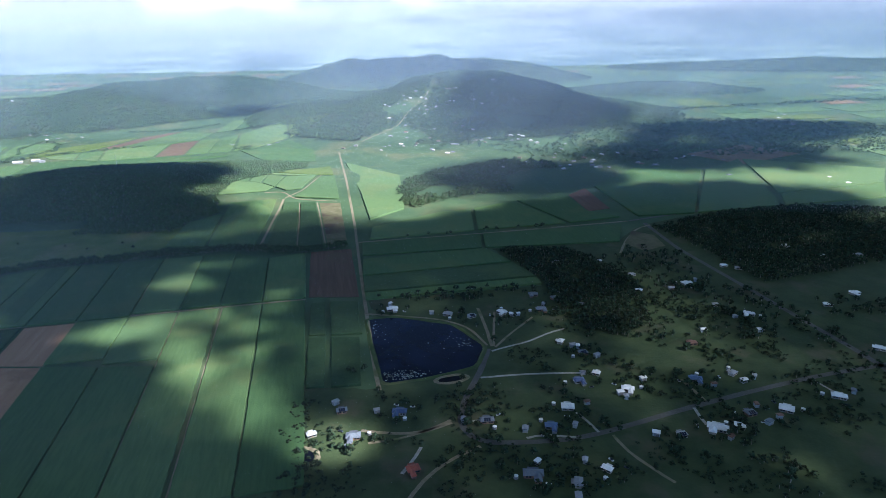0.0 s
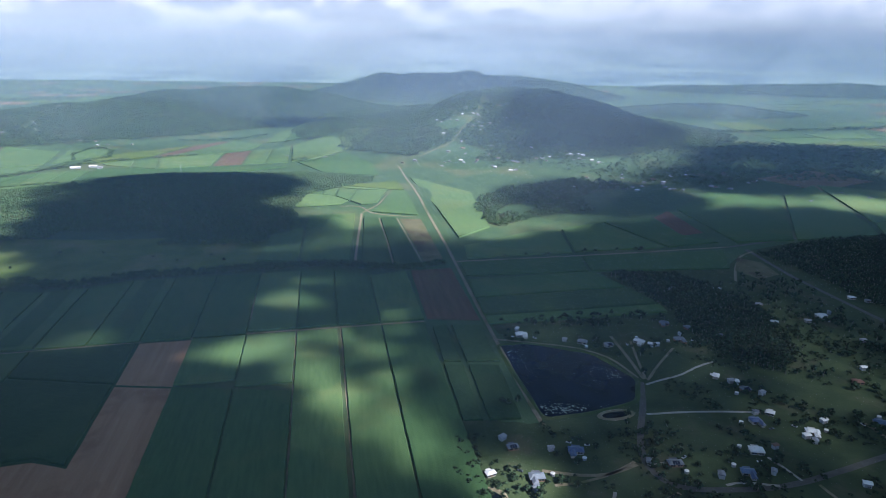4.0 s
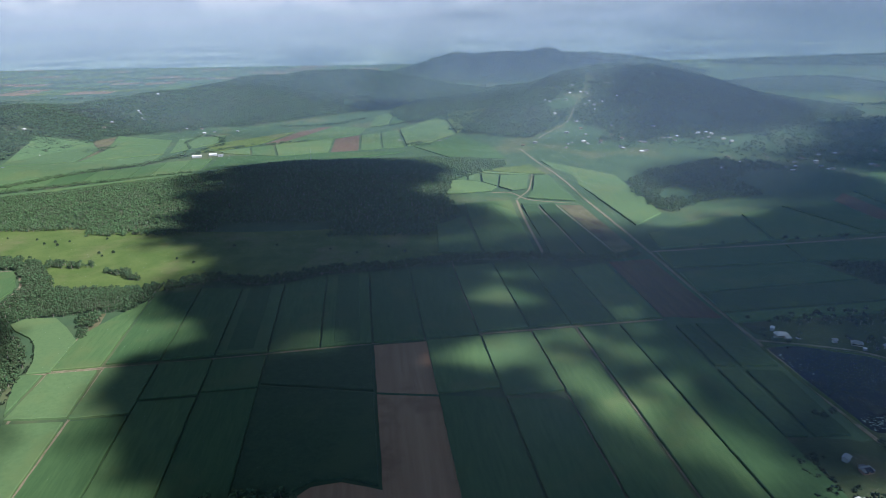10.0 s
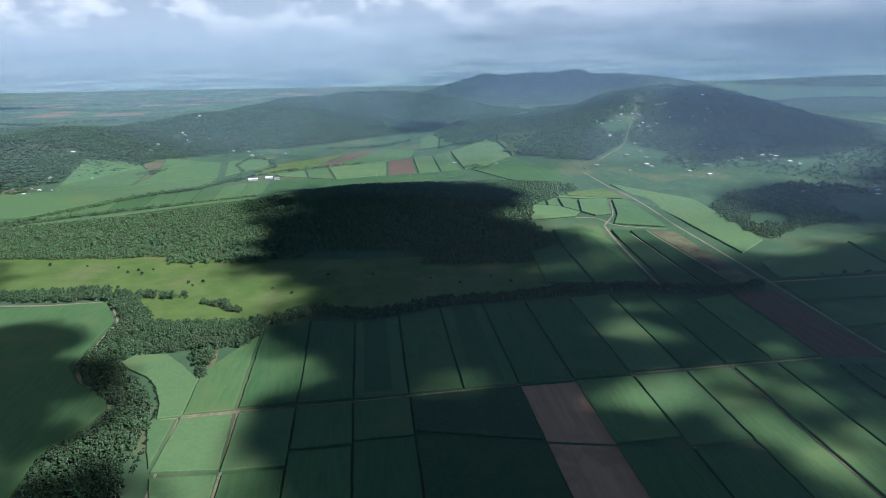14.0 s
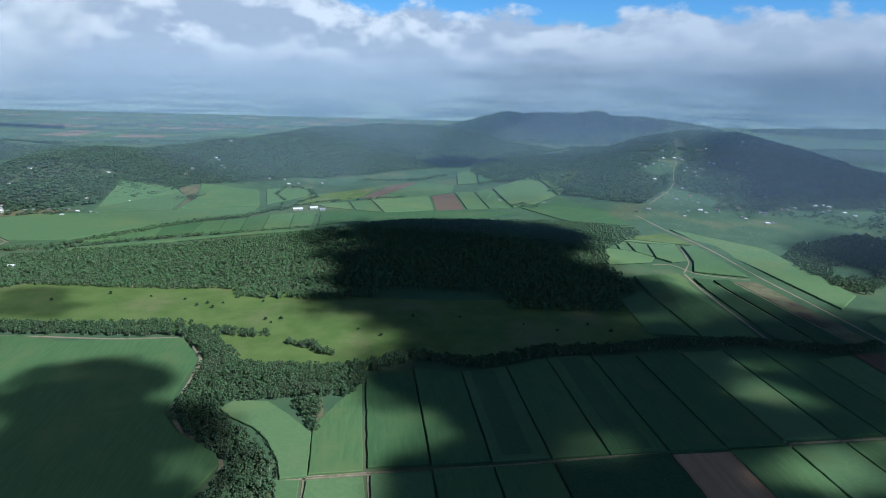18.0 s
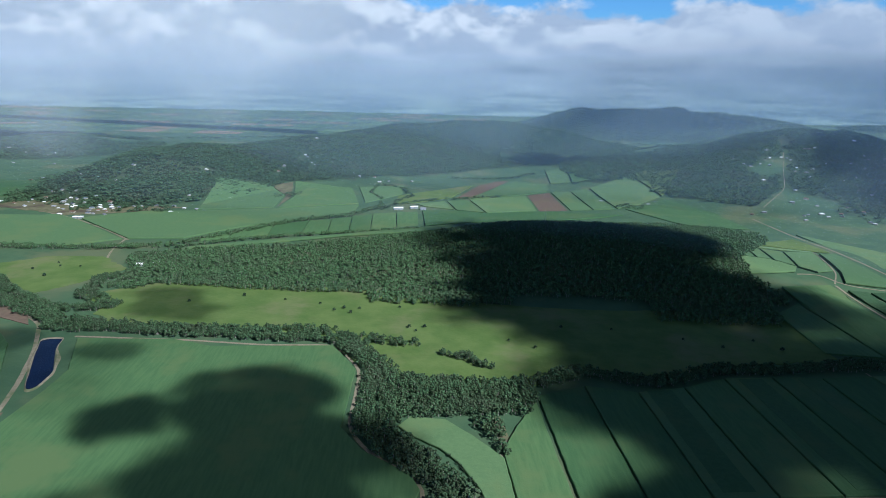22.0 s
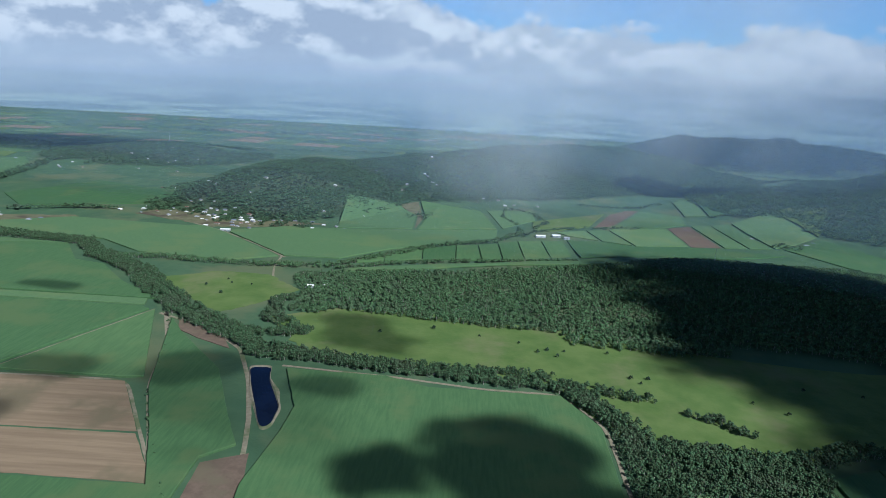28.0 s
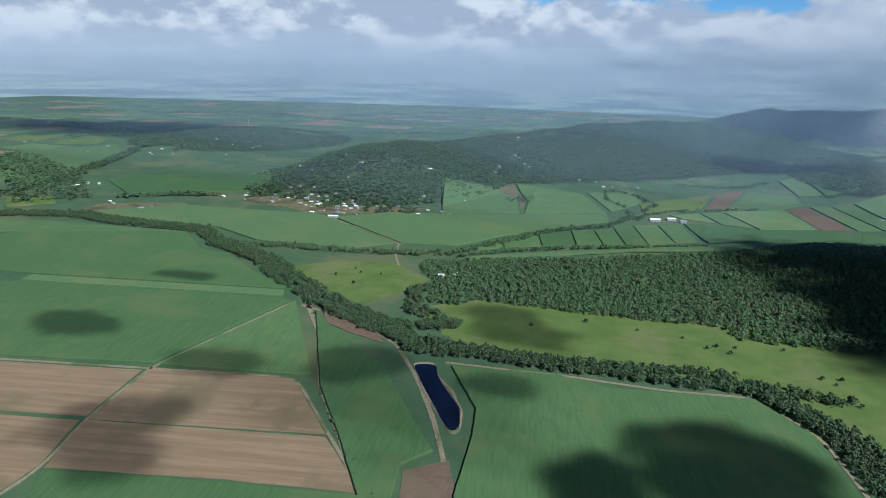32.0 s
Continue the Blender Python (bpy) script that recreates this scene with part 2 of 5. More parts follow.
LEAF = paint("leaf", (0.048, 0.088, 0.040), (0.084, 0.134, 0.060), 0.4, third=(0.070, 0.106, 0.054), third_scale=0.02, island=0.34, bump=0.3, bump_scale=1.3, spec=0.05)
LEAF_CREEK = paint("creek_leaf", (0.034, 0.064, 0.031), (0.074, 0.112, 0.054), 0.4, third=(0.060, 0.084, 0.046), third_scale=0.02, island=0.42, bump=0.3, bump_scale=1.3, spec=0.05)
LEAF_FAR = paint("leaf_far", (0.040, 0.072, 0.038), (0.076, 0.114, 0.058), 0.2, third=(0.060, 0.088, 0.056), third_scale=0.01, island=0.45, bump=0.3, bump_scale=0.6, spec=0.05)
# Darker copy of the leaf: cloud shade over the gardens is put into its colour.
LEAF_SHADED = paint("leaf_shaded", (0.018, 0.034, 0.020), (0.040, 0.062, 0.034), 0.5, third=(0.032, 0.044, 0.028), third_scale=0.03, island=0.5, bump=0.3, bump_scale=1.3, spec=0.05)
UNDERGROWTH = paint("undergrowth", (0.030, 0.056, 0.028), (0.052, 0.082, 0.040), 0.06, third=(0.060, 0.078, 0.044), third_scale=0.01, bump=0.6, bump_scale=0.12)
BARK = paint("bark", (0.170, 0.150, 0.125), (0.330, 0.300, 0.260), 1.2, third=(0.110, 0.095, 0.075), third_scale=0.4)
WATER = water_paint("pond_water", (0.003, 0.006, 0.018), 0.14)
DARK_WATER = water_paint("dark_water", (0.004, 0.006, 0.010), 0.10)
LILY = paint("lily_pads", (0.180, 0.230, 0.200), (0.360, 0.410, 0.380), 0.8, rough=0.5)
ROOFS = {
    "white": paint("white_roof", (0.66, 0.66, 0.65), (0.76, 0.76, 0.75), 0.6, rough=0.45, third=(0.58, 0.56, 0.53), third_scale=0.15, each=0.12),
    "blue": paint("blue_roof", (0.066, 0.100, 0.190), (0.090, 0.130, 0.235), 0.6, rough=0.4, third=(0.10, 0.13, 0.20), third_scale=0.15, each=0.1),
    "slate": paint("blue_grey_roof", (0.120, 0.138, 0.170), (0.155, 0.175, 0.210), 0.6, rough=0.45, third=(0.11, 0.12, 0.15), third_scale=0.15, each=0.12),
    "grey": paint("grey_roof", (0.24, 0.25, 0.27), (0.32, 0.33, 0.35), 0.6, rough=0.45, third=(0.20, 0.20, 0.20), third_scale=0.15, each=0.12),
    "red": paint("red_roof", (0.290, 0.075, 0.050), (0.370, 0.105, 0.072), 0.6, rough=0.7, third=(0.25, 0.08, 0.06), third_scale=0.15),
    "brown": paint("brown_roof", (0.150, 0.085, 0.062), (0.190, 0.110, 0.080), 0.6, rough=0.7, third=(0.12, 0.08, 0.06), third_scale=0.15, each=0.1),
}
WALL = paint("painted_wall", (0.24, 0.23, 0.20), (0.32, 0.30, 0.27), 0.8, third=(0.44, 0.40, 0.34), third_scale=0.2, each=0.15)
BRICK_WALL = paint("brick_wall", (0.150, 0.095, 0.070), (0.200, 0.130, 0.095), 2.0, third=(0.22, 0.14, 0.10), third_scale=0.3, each=0.1)
CAR_WHITE = paint("car_white", (0.60, 0.60, 0.60), (0.66, 0.66, 0.66), 1.0, rough=0.3, spec=0.5)
CAR_DARK = paint("car_dark", (0.05, 0.06, 0.08), (0.07, 0.08, 0.10), 1.0, rough=0.3, spec=0.5)
RUBBER = paint("rubber", (0.02, 0.02, 0.02), (0.03, 0.03, 0.03), 2.0)
GLASS = paint("window_glass", (0.020, 0.026, 0.034), (0.030, 0.038, 0.048), 0.4, rough=0.08, spec=0.5)
TIMBER = paint("timber", (0.20, 0.14, 0.09), (0.28, 0.20, 0.13), 1.5)
STEEL = paint("galvanised_steel", (0.42, 0.43, 0.44), (0.52, 0.53, 0.54), 1.0, rough=0.5, metal=0.6)
PANEL = paint("solar_panel", (0.010, 0.014, 0.035), (0.016, 0.022, 0.050), 1.0, rough=0.15, spec=0.5)
CLOUD = vapour_paint("cloud", (0.90, 0.91, 0.94), 1.0, 0.008, 0.06, 0.36, 0.1)
WISP = vapour_paint("wisp", (0.86, 0.88, 0.92), 1.0, 0.02, -0.4, 0.5, 0.5)
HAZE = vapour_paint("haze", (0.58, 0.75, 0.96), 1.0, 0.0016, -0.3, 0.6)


# ---- building helpers ----
def mesh_of(name, verts, faces, material, smooth=False):
    me = bpy.data.meshes.new(name)
    me.from_pydata(verts, [], faces)
    me.materials.append(material)
    if smooth:
        me.shade_smooth()
    me.update()
    return me


def solid(name, verts, faces, material, smooth=False):
    return new(name, mesh_of(name, verts, faces, material, smooth))


def piece(name, bm, material, parent, label=""):
    """One mesh part under a thing."""
    me = bpy.data.meshes.new(name)
    bm.to_mesh(me)
    bm.free()
    me.materials.append(material)
    ob = new(name, me)
    ob.parent = parent
    return tagged(ob, label) if label else ob


def box(bm, x0, y0, z0, x1, y1, z1):
    m = Matrix.LocRotScale(((x0 + x1) / 2, (y0 + y1) / 2, (z0 + z1) / 2), None, (x1 - x0, y1 - y0, z1 - z0))
    bmesh.ops.create_cube(bm, size=1, matrix=m)
    return bm


# ---- the lie of the land ----
# hills: middle, half length, half width, turn of the length from east, height, and the top: 0 rounded, 1 peaked, 2 broad
HILLS = [
    (-640, 1245, 560, 285, 8, 30, 0),
    (-1290, 2400, 1080, 520, 42, 95, 0),
    (-1730, 1740, 380, 330, 60, 62, 0),
    (-800, 2800, 620, 420, 20, 62, 0),
    (20, 2270, 800, 700, 8, 148, 1),
    (330, 2350, 620, 420, -20, 34, 0),
    (-60, 3760, 980, 520, 0, 140, 2),
    (-2560, 2330, 480, 420, 30, 42, 0),
    (2600, 4500, 1500, 600, -8, 42, 0),
    (1000, 3000, 560, 260, -5, 38, 0),
]


def land(x, y):
    """The ground's height; the plain lies at 0."""
    z = 0.0
    for cx, cy, a, b, turn, high, peaked in HILLS:
        c, s = math.cos(radians(turn)), math.sin(radians(turn))
        u, v = ((x - cx) * c + (y - cy) * s) / a, ((y - cy) * c - (x - cx) * s) / b
        d = u * u + v * v
        if d < 1:
            lump = noise.fractal(Vector((x * 0.0022, y * 0.0022, high * 0.1)), 1.0, 2.0, 4) * 0.35 + noise.fractal(Vector((x * 0.008, y * 0.008, high)), 1.0, 2.0, 3) * 0.07
            z += high * ((1 - math.sqrt(d + 0.004)) ** 1.25 if peaked == 1 and d < 0.99 else (1 - d) ** (1.25 if peaked == 2 else 2)) * (1 + lump * min(1, 3 * (1 - d)))
    return max(z, 0.0)


# wooded hills: number in the list, gap between trees, seed, cover and how far the wood reaches down
WOODED = {1: (10.5, 61, 0.36, 0.86), 2: (10.0, 60, 0.6, 0.95), 3: (14.0, 63, 0.5, 0.86), 7: (15.0, 64, 0.3, 0.86), 4: (10.5, 66, 0.26, 0.86), 5: (13.0, 68, 0.4, 0.86),
          9: (17.0, 69, 0.4, 0.86), 6: (19.0, 71, 0.9, 0.95), 8: (30.0, 73, 0.9, 0.95)}


def wooded(x, y, index):
    cx, cy, a, b, turn, high, _ = HILLS[index]
    _, seed, keep, edge = WOODED[index]
    c, s = math.cos(radians(turn)), math.sin(radians(turn))
    u, v = ((x - cx) * c + (y - cy) * s) / a, ((y - cy) * c - (x - cx) * s) / b
    return u * u + v * v < edge * edge and noise.noise(Vector((x * 0.004, y * 0.004, seed))) > -keep


def make_ground():
    step = 26
    xs, ys = range(-5600, 4801, step), range(-1200, 5081, step)
    nx = len(xs)
    verts = [(x, y, land(x, y) - 0.25) for y in ys for x in xs]
    faces = [(j * nx + i, j * nx + i + 1, (j + 1) * nx + i + 1, (j + 1) * nx + i) for j in range(len(ys) - 1) for i in range(nx - 1)]
    ob = solid("ground", verts, faces, GRASSLAND, smooth=True)
    ob.data.materials.append(UNDERGROWTH)
    ob.data.polygons.foreach_set("material_index", [int(verts[f[0]][2] > 0 and any(wooded(verts[f[0]][0] + 13, verts[f[0]][1] + 13, k) for k in WOODED)) for f in faces])
    tagged(ob, "wide grassy coastal plain with low wooded hills", "ground", kind="structure")


make_ground()


def ragged(corners, rng, rough=0.6, step=9.0):
    """The outline through the corners, a little uneven."""
    out = []
    for (ax, ay), (bx, by) in zip(corners, corners[1:] + corners[:1]):
        n = max(1, int(math.hypot(bx - ax, by - ay) / step))
        for k in range(n):
            f = k / n
            j = rough if k else 0
            out.append((ax + (bx - ax) * f + rng.uniform(-j, j), ay + (by - ay) * f + rng.uniform(-j, j)))
    return out


def inset(corners, d):
    """The polygon drawn in by d on every side."""
    area = sum(ax * by - bx * ay for (ax, ay), (bx, by) in zip(corners, corners[1:] + corners[:1]))
    if area < 0:
        corners = corners[::-1]
    out, n = [], len(corners)
    for k in range(n):
        p, q, r = Vector(corners[k - 1]), Vector(corners[k]), Vector(corners[(k + 1) % n])
        a, b = (q - p).normalized(), (r - q).normalized()
        na, nb = Vector((-a.y, a.x)), Vector((-b.y, b.x))
        m = (na + nb)
        m = m / max(0.35, m.length_squared / 2) if m.length > 1e-6 else na
        m = m.normalized() * min(m.length, 1.8)
        out.append((q.x + m.x * d, q.y + m.y * d))
    return out


field_rng = random.Random(5)


def field(corners, material, high, label, name="cane_field", category="field", group="fields of the plain", gap=0.9, rough=0.4, on_land=False):
    """A standing crop or a bared plot: a slab with an uneven rim."""
    rim = ragged(inset(list(corners), gap), field_rng, rough)
    n = len(rim)
    base = [land(x, y) + 1.2 if on_land and land(x, y) > 0.3 else 0.0 for x, y in rim]
    high += field_rng.uniform(-0.12, 0.12) * min(1, high)
    verts = [(x, y, z - 0.4) for (x, y), z in zip(rim, base)]
    if high > 1.0:
        mid = inset(rim, 0.5)
        if len(mid) == n:
            area = sum(ax * by - bx * ay for (ax, ay), (bx, by) in zip(rim, rim[1:] + rim[:1]))
            verts += [(x, y, z + high - 0.5) for (x, y), z in zip(rim, base)]
            faces = [(k, (k + 1) % n, n + (k + 1) % n, n + k) for k in range(n)]
            verts += [(x, y, z + high) for (x, y), z in zip(mid, base)]
            faces += [(n + k, n + (k + 1) % n, 2 * n + (k + 1) % n, 2 * n + k) for k in range(n)]
            faces += [tuple(range(2 * n, 3 * n))]
    else:
        verts += [(x, y, z + high) for (x, y), z in zip(rim, base)]
        faces = [(k, (k + 1) % n, n + (k + 1) % n, n + k) for k in range(n)] + [tuple(range(n, 2 * n))]
    ob = solid(name, verts, faces, material)
    return tagged(ob, label, category, group, kind="stuff" if high > 1 else "")


def strip(name, line, width, material, label, category="road", lift=0.05, kind="structure", rough=0.25, group=""):
    """A road or track along a line on the land."""
    pts = []
    for (ax, ay), (bx, by) in zip(line, line[1:]):
        n = max(1, int(math.hypot(bx - ax, by - ay) / 10))
        pts += [Vector((ax + (bx - ax) * k / n, ay + (by - ay) * k / n)) for k in range(n)]
    pts.append(Vector(line[-1]))
    for _ in range(3):
        pts = [pts[0]] + [(pts[k - 1] + 2 * pts[k] + pts[k + 1]) / 4 for k in range(1, len(pts) - 1)] + [pts[-1]]
    verts, faces = [], []
    for k, p in enumerate(pts):
        d = (pts[min(k + 1, len(pts) - 1)] - pts[max(k - 1, 0)]).normalized()
        side = Vector((-d.y, d.x))
        for s in (-1, 1):
            q = p + side * s * (width / 2 + field_rng.uniform(-rough, rough))
            z = land(q.x, q.y)
            verts += [(q.x, q.y, z - 0.5), (q.x, q.y, z + lift)]
    for k in range(len(pts) - 1):
        a, b = 4 * k, 4 * k + 4
        faces += [(a + 1, a + 3, b + 3, b + 1), (a, a + 1, b + 1, b), (a + 3, a + 2, b + 2, b + 3)]
    return tagged(solid(name, verts, faces, material), label, category, group, kind=kind)


def inside(x, y, corners):
    hit = False
    for (ax, ay), (bx, by) in zip(corners, corners[1:] + corners[:1]):
        if (ay > y) != (by > y) and x < (bx - ax) * (y - ay) / (by - ay) + ax:
            hit = not hit
    return hit


# ---- the cane blocks, on a grid turned by 11.3 degrees ----
def grid(u, v):
    return (-349 + 0.9806 * u - 0.1961 * v, 646 + 0.1961 * u + 0.9806 * v)


def block(u0, u1, v0, v1, material, label, w0=None, w1=None, high=1.9, **more):
    """A block between two of the grid's lines; w0 and w1 shift its far corners."""
    far0, far1 = (v1 if w0 is None else w0), (v1 if w1 is None else w1)
    return field([grid(u0, v0), grid(u1, v0), grid(u1, far1), grid(u0, far0)], material, high, label, **more)


CANE_LABEL = "dense green sugar cane standing in a long strip"
COLUMNS = [-356, -306, -257, -208, -159, -108, -57, -2, 50, 94, 141, 191]
FAR_ENDS = [150, 170, 156, 165, 183, 185, 182, 185, 187, 184, 153, 163]
for k in range(len(COLUMNS) - 1):
    u0, u1 = COLUMNS[k], COLUMNS[k + 1]
    tone = (CANE, CANE, CANE_LIGHT, CANE, CANE, CANE, CANE, CANE_LIGHT, CANE, CANE, CANE)[k]
    block(u0, u1, 3 if k > 6 else -4, 0, tone, CANE_LABEL, w0=FAR_ENDS[k], w1=FAR_ENDS[k + 1])
# narrow darker bands of older cane inside the blocks
for u0, u1, far in ((-248, -222, 158), (-146, -120, 180), (-84, -62, 180)):
    field([grid(u0, 2), grid(u1, 2), grid(u1, far), grid(u0, far)], CANE_OLD, 2.15, "darker band of older cane inside a block", gap=0.0)


def slant(u):
    """The headland that crosses the southern blocks askew."""
    return -116 - 0.228 * (u + 2)


# south of the cross track
for u0, u1, tone in ((-57, -2, CANE), (-2, 50, CANE_LIGHT)):
    block(u0, u1, slant(u0) + 2, -6, tone, CANE_LABEL)
    field([grid(u0, -330), grid(u1, -330), grid(u1, slant(u1) - 1), grid(u0, slant(u0) - 1)], CANE, 1.9, CANE_LABEL)
for u0, u1, tone in ((50, 94, CANE), (97, 141, CANE), (141, 190, CANE)):
    block(u0, u1, -330, -5, tone, CANE_LABEL)
field([grid(-208, -10), grid(-109, -8), grid(-109, -90), grid(-208, -62)], CANE_DARK, 1.9, CANE_LABEL)
field([grid(-208, -65), grid(-109, -93), grid(-109, -208), grid(-135, -196), grid(-156, -197), grid(-180, -212), grid(-208, -240)], CANE_DARK, 1.9, CANE_LABEL)
for u0, u1, v0, v1, tone in ((-257, -208, -68, -10, CANE), (-306, -257, -72, -10, CANE), (-354, -306, -92, -12, CANE_LIGHT), (-257, -208, -330, -70, CANE),
                             (-306, -257, -330, -75, CANE), (-352, -306, -330, -95, CANE)):
    block(u0, u1, v0, v1, tone, CANE_LABEL)
YOUNG = "pale green young cane beside the creek trees"
field([grid(-402, -14), grid(-358, -14), grid(-354, -90), grid(-405, -86)], CANE_LIGHT, 2.0, YOUNG)
field([grid(-404, -91), grid(-354, -95), grid(-352, -240), grid(-388, -205), grid(-397, -115)], CANE_LIGHT, 2.0, YOUNG)
field([grid(-427, -12), grid(-405, -14), grid(-407, -80), grid(-416, -58), grid(-425, -26)], CANE_LIGHT, 1.6, YOUNG)
# bare ground
field([grid(-108, -6), grid(-55, -6), grid(-55, slant(-55) + 1), grid(-108, slant(-108) + 1)], PALE_SOIL, 0.12, "bare pale tan ploughed plot between green cane", name="bare_plot", gap=0.8)
field([grid(-108, slant(-108) - 1), grid(-55, slant(-55) - 1), grid(-55, -335), grid(-112, -335), grid(-120, -290), grid(-134, -258), grid(-152, -226), grid(-166, -209), grid(-156, -200), grid(-135, -198),
       grid(-108, -210)], PALE_SOIL, 0.12, "bare tan plot with a rounded corner", name="bare_plot", gap=0.8)
field([(-189, 850), (-132, 862), (-99, 687), (-161, 688)], BROWN_SOIL, 0.12, "dark brown freshly ploughed plot beside a track", name="bare_plot")
# paddocks by the pond
for corners in ([(-154, 668), (-137, 672), (-122, 588), (-141, 588)], [(-133, 673), (-98, 672), (-90, 612), (-84, 590), (-118, 588)],
                [(-141, 583), (-121, 583), (-106, 487), (-124, 486)], [(-117, 583), (-86, 582), (-74, 490), (-102, 487)]):
    field(corners, CANE_DARK, 1.8, "dark green cane plot beside the pond")

# ---- fields east of the long track ----
for corners, tone in (([(-110, 812), (-10, 836), (61, 850), (92, 795), (0, 775), (-104, 752)], CANE), ([(-103, 748), (0, 770), (94, 790), (118, 742), (0, 718), (-96, 700)], CANE_DARK),
                      ([(-95, 696), (0, 714), (118, 738), (121, 716), (-92, 676)], CANE), ([(-120, 884), (57, 916), (57, 852), (-113, 828)], CANE),
                      ([(60, 917), (283, 953), (258, 870), (80, 854), (60, 853)], CANE), ([(-112, 960), (-5, 1040), (50, 1055), (50, 935), (-110, 900)], CANE_LIGHT),
                      ([(54, 1060), (131, 1106), (148, 1070), (198, 965), (54, 937)], CANE), ([(135, 1108), (230, 1140), (244, 1035), (292, 995), (204, 967)], CANE),
                      ([(297, 1205), (446, 1400), (560, 1340), (420, 1010), (321, 997)], CANE), ([(565, 1335), (683, 1440), (600, 1100), (579, 1046), (425, 1012)], CANE_LIGHT),
                      ([(690, 1440), (940, 1314), (860, 1200), (620, 1130)], CANE_LIGHT), ([(620, 1125), (858, 1195), (791, 1089), (589, 1046)], CANE),
                      ([(-226, 1474), (-90, 1330), (-74, 1180), (-66, 1066), (-120, 1002), (-156, 1180)], CANE_LIGHT)):
    field(corners, tone, 2.2, "broad green cane field on the plain")
field([(235, 1147), (277, 1196), (290, 1050), (248, 1033)], BROWN_SOIL, 0.12, "dark fallow strip between cane fields", name="bare_plot")
field([(262, 866), (290, 925), (318, 900), (318, 850), (280, 830)], DRY_GRASS, 0.1, "dry bare paddock beside a bend in the road", name="bare_plot")
# plots by the long track, north of the creek
for corners, tone, label in (([(-287, 1114), (-260, 1113), (-213, 866), (-258, 864)], CANE_DARK, "dark green cane strip"),
                             ([(-257, 1112), (-230, 1118), (-174, 876), (-210, 866)], CANE_DARK, "dark green cane strip"),
                             ([(-381, 1102), (-303, 1129), (-276, 877), (-347, 878), (-374, 1046)], CANE, "green cane beside the wood"),
                             ([(-421, 1002), (-377, 1046), (-349, 878), (-410, 879)], CANE, "green cane beside the wood"),
                             ([(-415, 1137), (-336, 1172), (-325, 1197), (-355, 1217), (-381, 1219), (-407, 1216)], CANE_LIGHT, "pale green young cane"),
                             ([(-409, 1305), (-262, 1308), (-260, 1299), (-404, 1287)], CANE_LIGHT, "pale green young cane"),
                             ([(-404, 1286), (-383, 1284), (-381, 1220), (-407, 1217)], CANE_LIGHT, "small pale green cane plot"),
                             ([(-381, 1284), (-358, 1282), (-356, 1219), (-379, 1220)], CANE_LIGHT, "small pale green cane plot"),
                             ([(-356, 1282), (-321, 1280), (-325, 1199), (-353, 1218)], CANE_LIGHT, "small pale green cane plot"),
                             ([(-319, 1281), (-263, 1297), (-271, 1197), (-300, 1182), (-323, 1199)], CANE_LIGHT, "small pale green cane plot"),
                             ([(-253, 1300), (-224, 1308), (-190, 1140), (-276, 1146), (-262, 1196)], CANE_LIGHT, "pale green young cane"),
                             ([(-392, 1320), (-345, 1335), (-300, 1372), (-252, 1420), (-228, 1316), (-264, 1312)], PASTURE, "yellow-green grass beside the wood")):
    field(corners, tone, 1.8, label, on_land=True)
field([(-225, 1119), (-185, 1117), (-143, 900), (-169, 876)], DRY_GRASS, 0.12, "bare brown strip with dry grass", name="bare_plot")

# ---- the western fields ----
BIG = [(-1240, 766), (-1197, 772), (-1133, 784), (-1084, 774), (-1012, 787), (-951, 800), (-910, 747), (-899, 684), (-892, 638), (-866, 609), (-820, 583), (-810, 566), (-812, 545), (-824, 500), (-800, 400),
       (-1120, 400), (-1178, 570), (-1186, 650), (-1194, 692), (-1224, 740)]
field(BIG, CANE, 2.2, "very broad even field of young green cane", gap=1.5)
field([(-847, 648), (-839, 666), (-807, 667), (-780, 645), (-752, 617), (-739, 557), (-760, 551), (-769, 573), (-787, 601), (-807, 621), (-831, 634)], CANE_LIGHT, 2.0, "small leaf-shaped cane field among trees", gap=1)
field([grid(-402, 62), grid(-385, 98), grid(-359, 140), grid(-358, -8), grid(-401, -9)], CANE, 2.0, "green cane strip beside the creek trees")
field([(-768, 680), (-760, 681), (-748, 640), (-754, 632), (-762, 652)], DRY_GRASS, 0.1, "small bare patch at a tree line's end", name="bare_plot", gap=0)
field([(-1440, 852), (-1398, 815), (-1300, 740), (-1236, 655), (-1206, 618), (-1224, 592), (-1208, 520), (-1222, 520), (-1293, 618), (-1342, 680)], CANE, 2.2,
      "tall green cane between a lane and a long pond", gap=1.5)
field([(-1432, 856), (-1345, 818), (-1322, 792), (-1372, 806), (-1410, 822)], RED_SOIL, 0.6, "bare reddish patch at the field's end", name="bare_plot", gap=0)
field([(-1222, 588), (-1192, 612), (-1160, 540), (-1205, 530)], RED_SOIL, 0.12, "small bare reddish plot", name="bare_plot", gap=0.5)
TILL = "bare tilled brown plot with long furrows"
field([(-1512, 655), (-1373, 686), (-1300, 612), (-1495, 565)], TILLED, 0.12, TILL, name="bare_plot", gap=-1)
field([(-1497, 562), (-1297, 608), (-1238, 553), (-1340, 534), (-1472, 501)], TILLED, 0.12, TILL, name="bare_plot", gap=0)
field([(-1900, 560), (-1668, 617), (-1519, 652), (-1500, 566), (-1700, 520)], TILLED, 0.12, TILL, name="bare_plot")
field([(-1700, 516), (-1501, 561), (-1477, 502), (-1475, 440), (-1650, 420)], TILLED, 0.12, TILL, name="bare_plot")
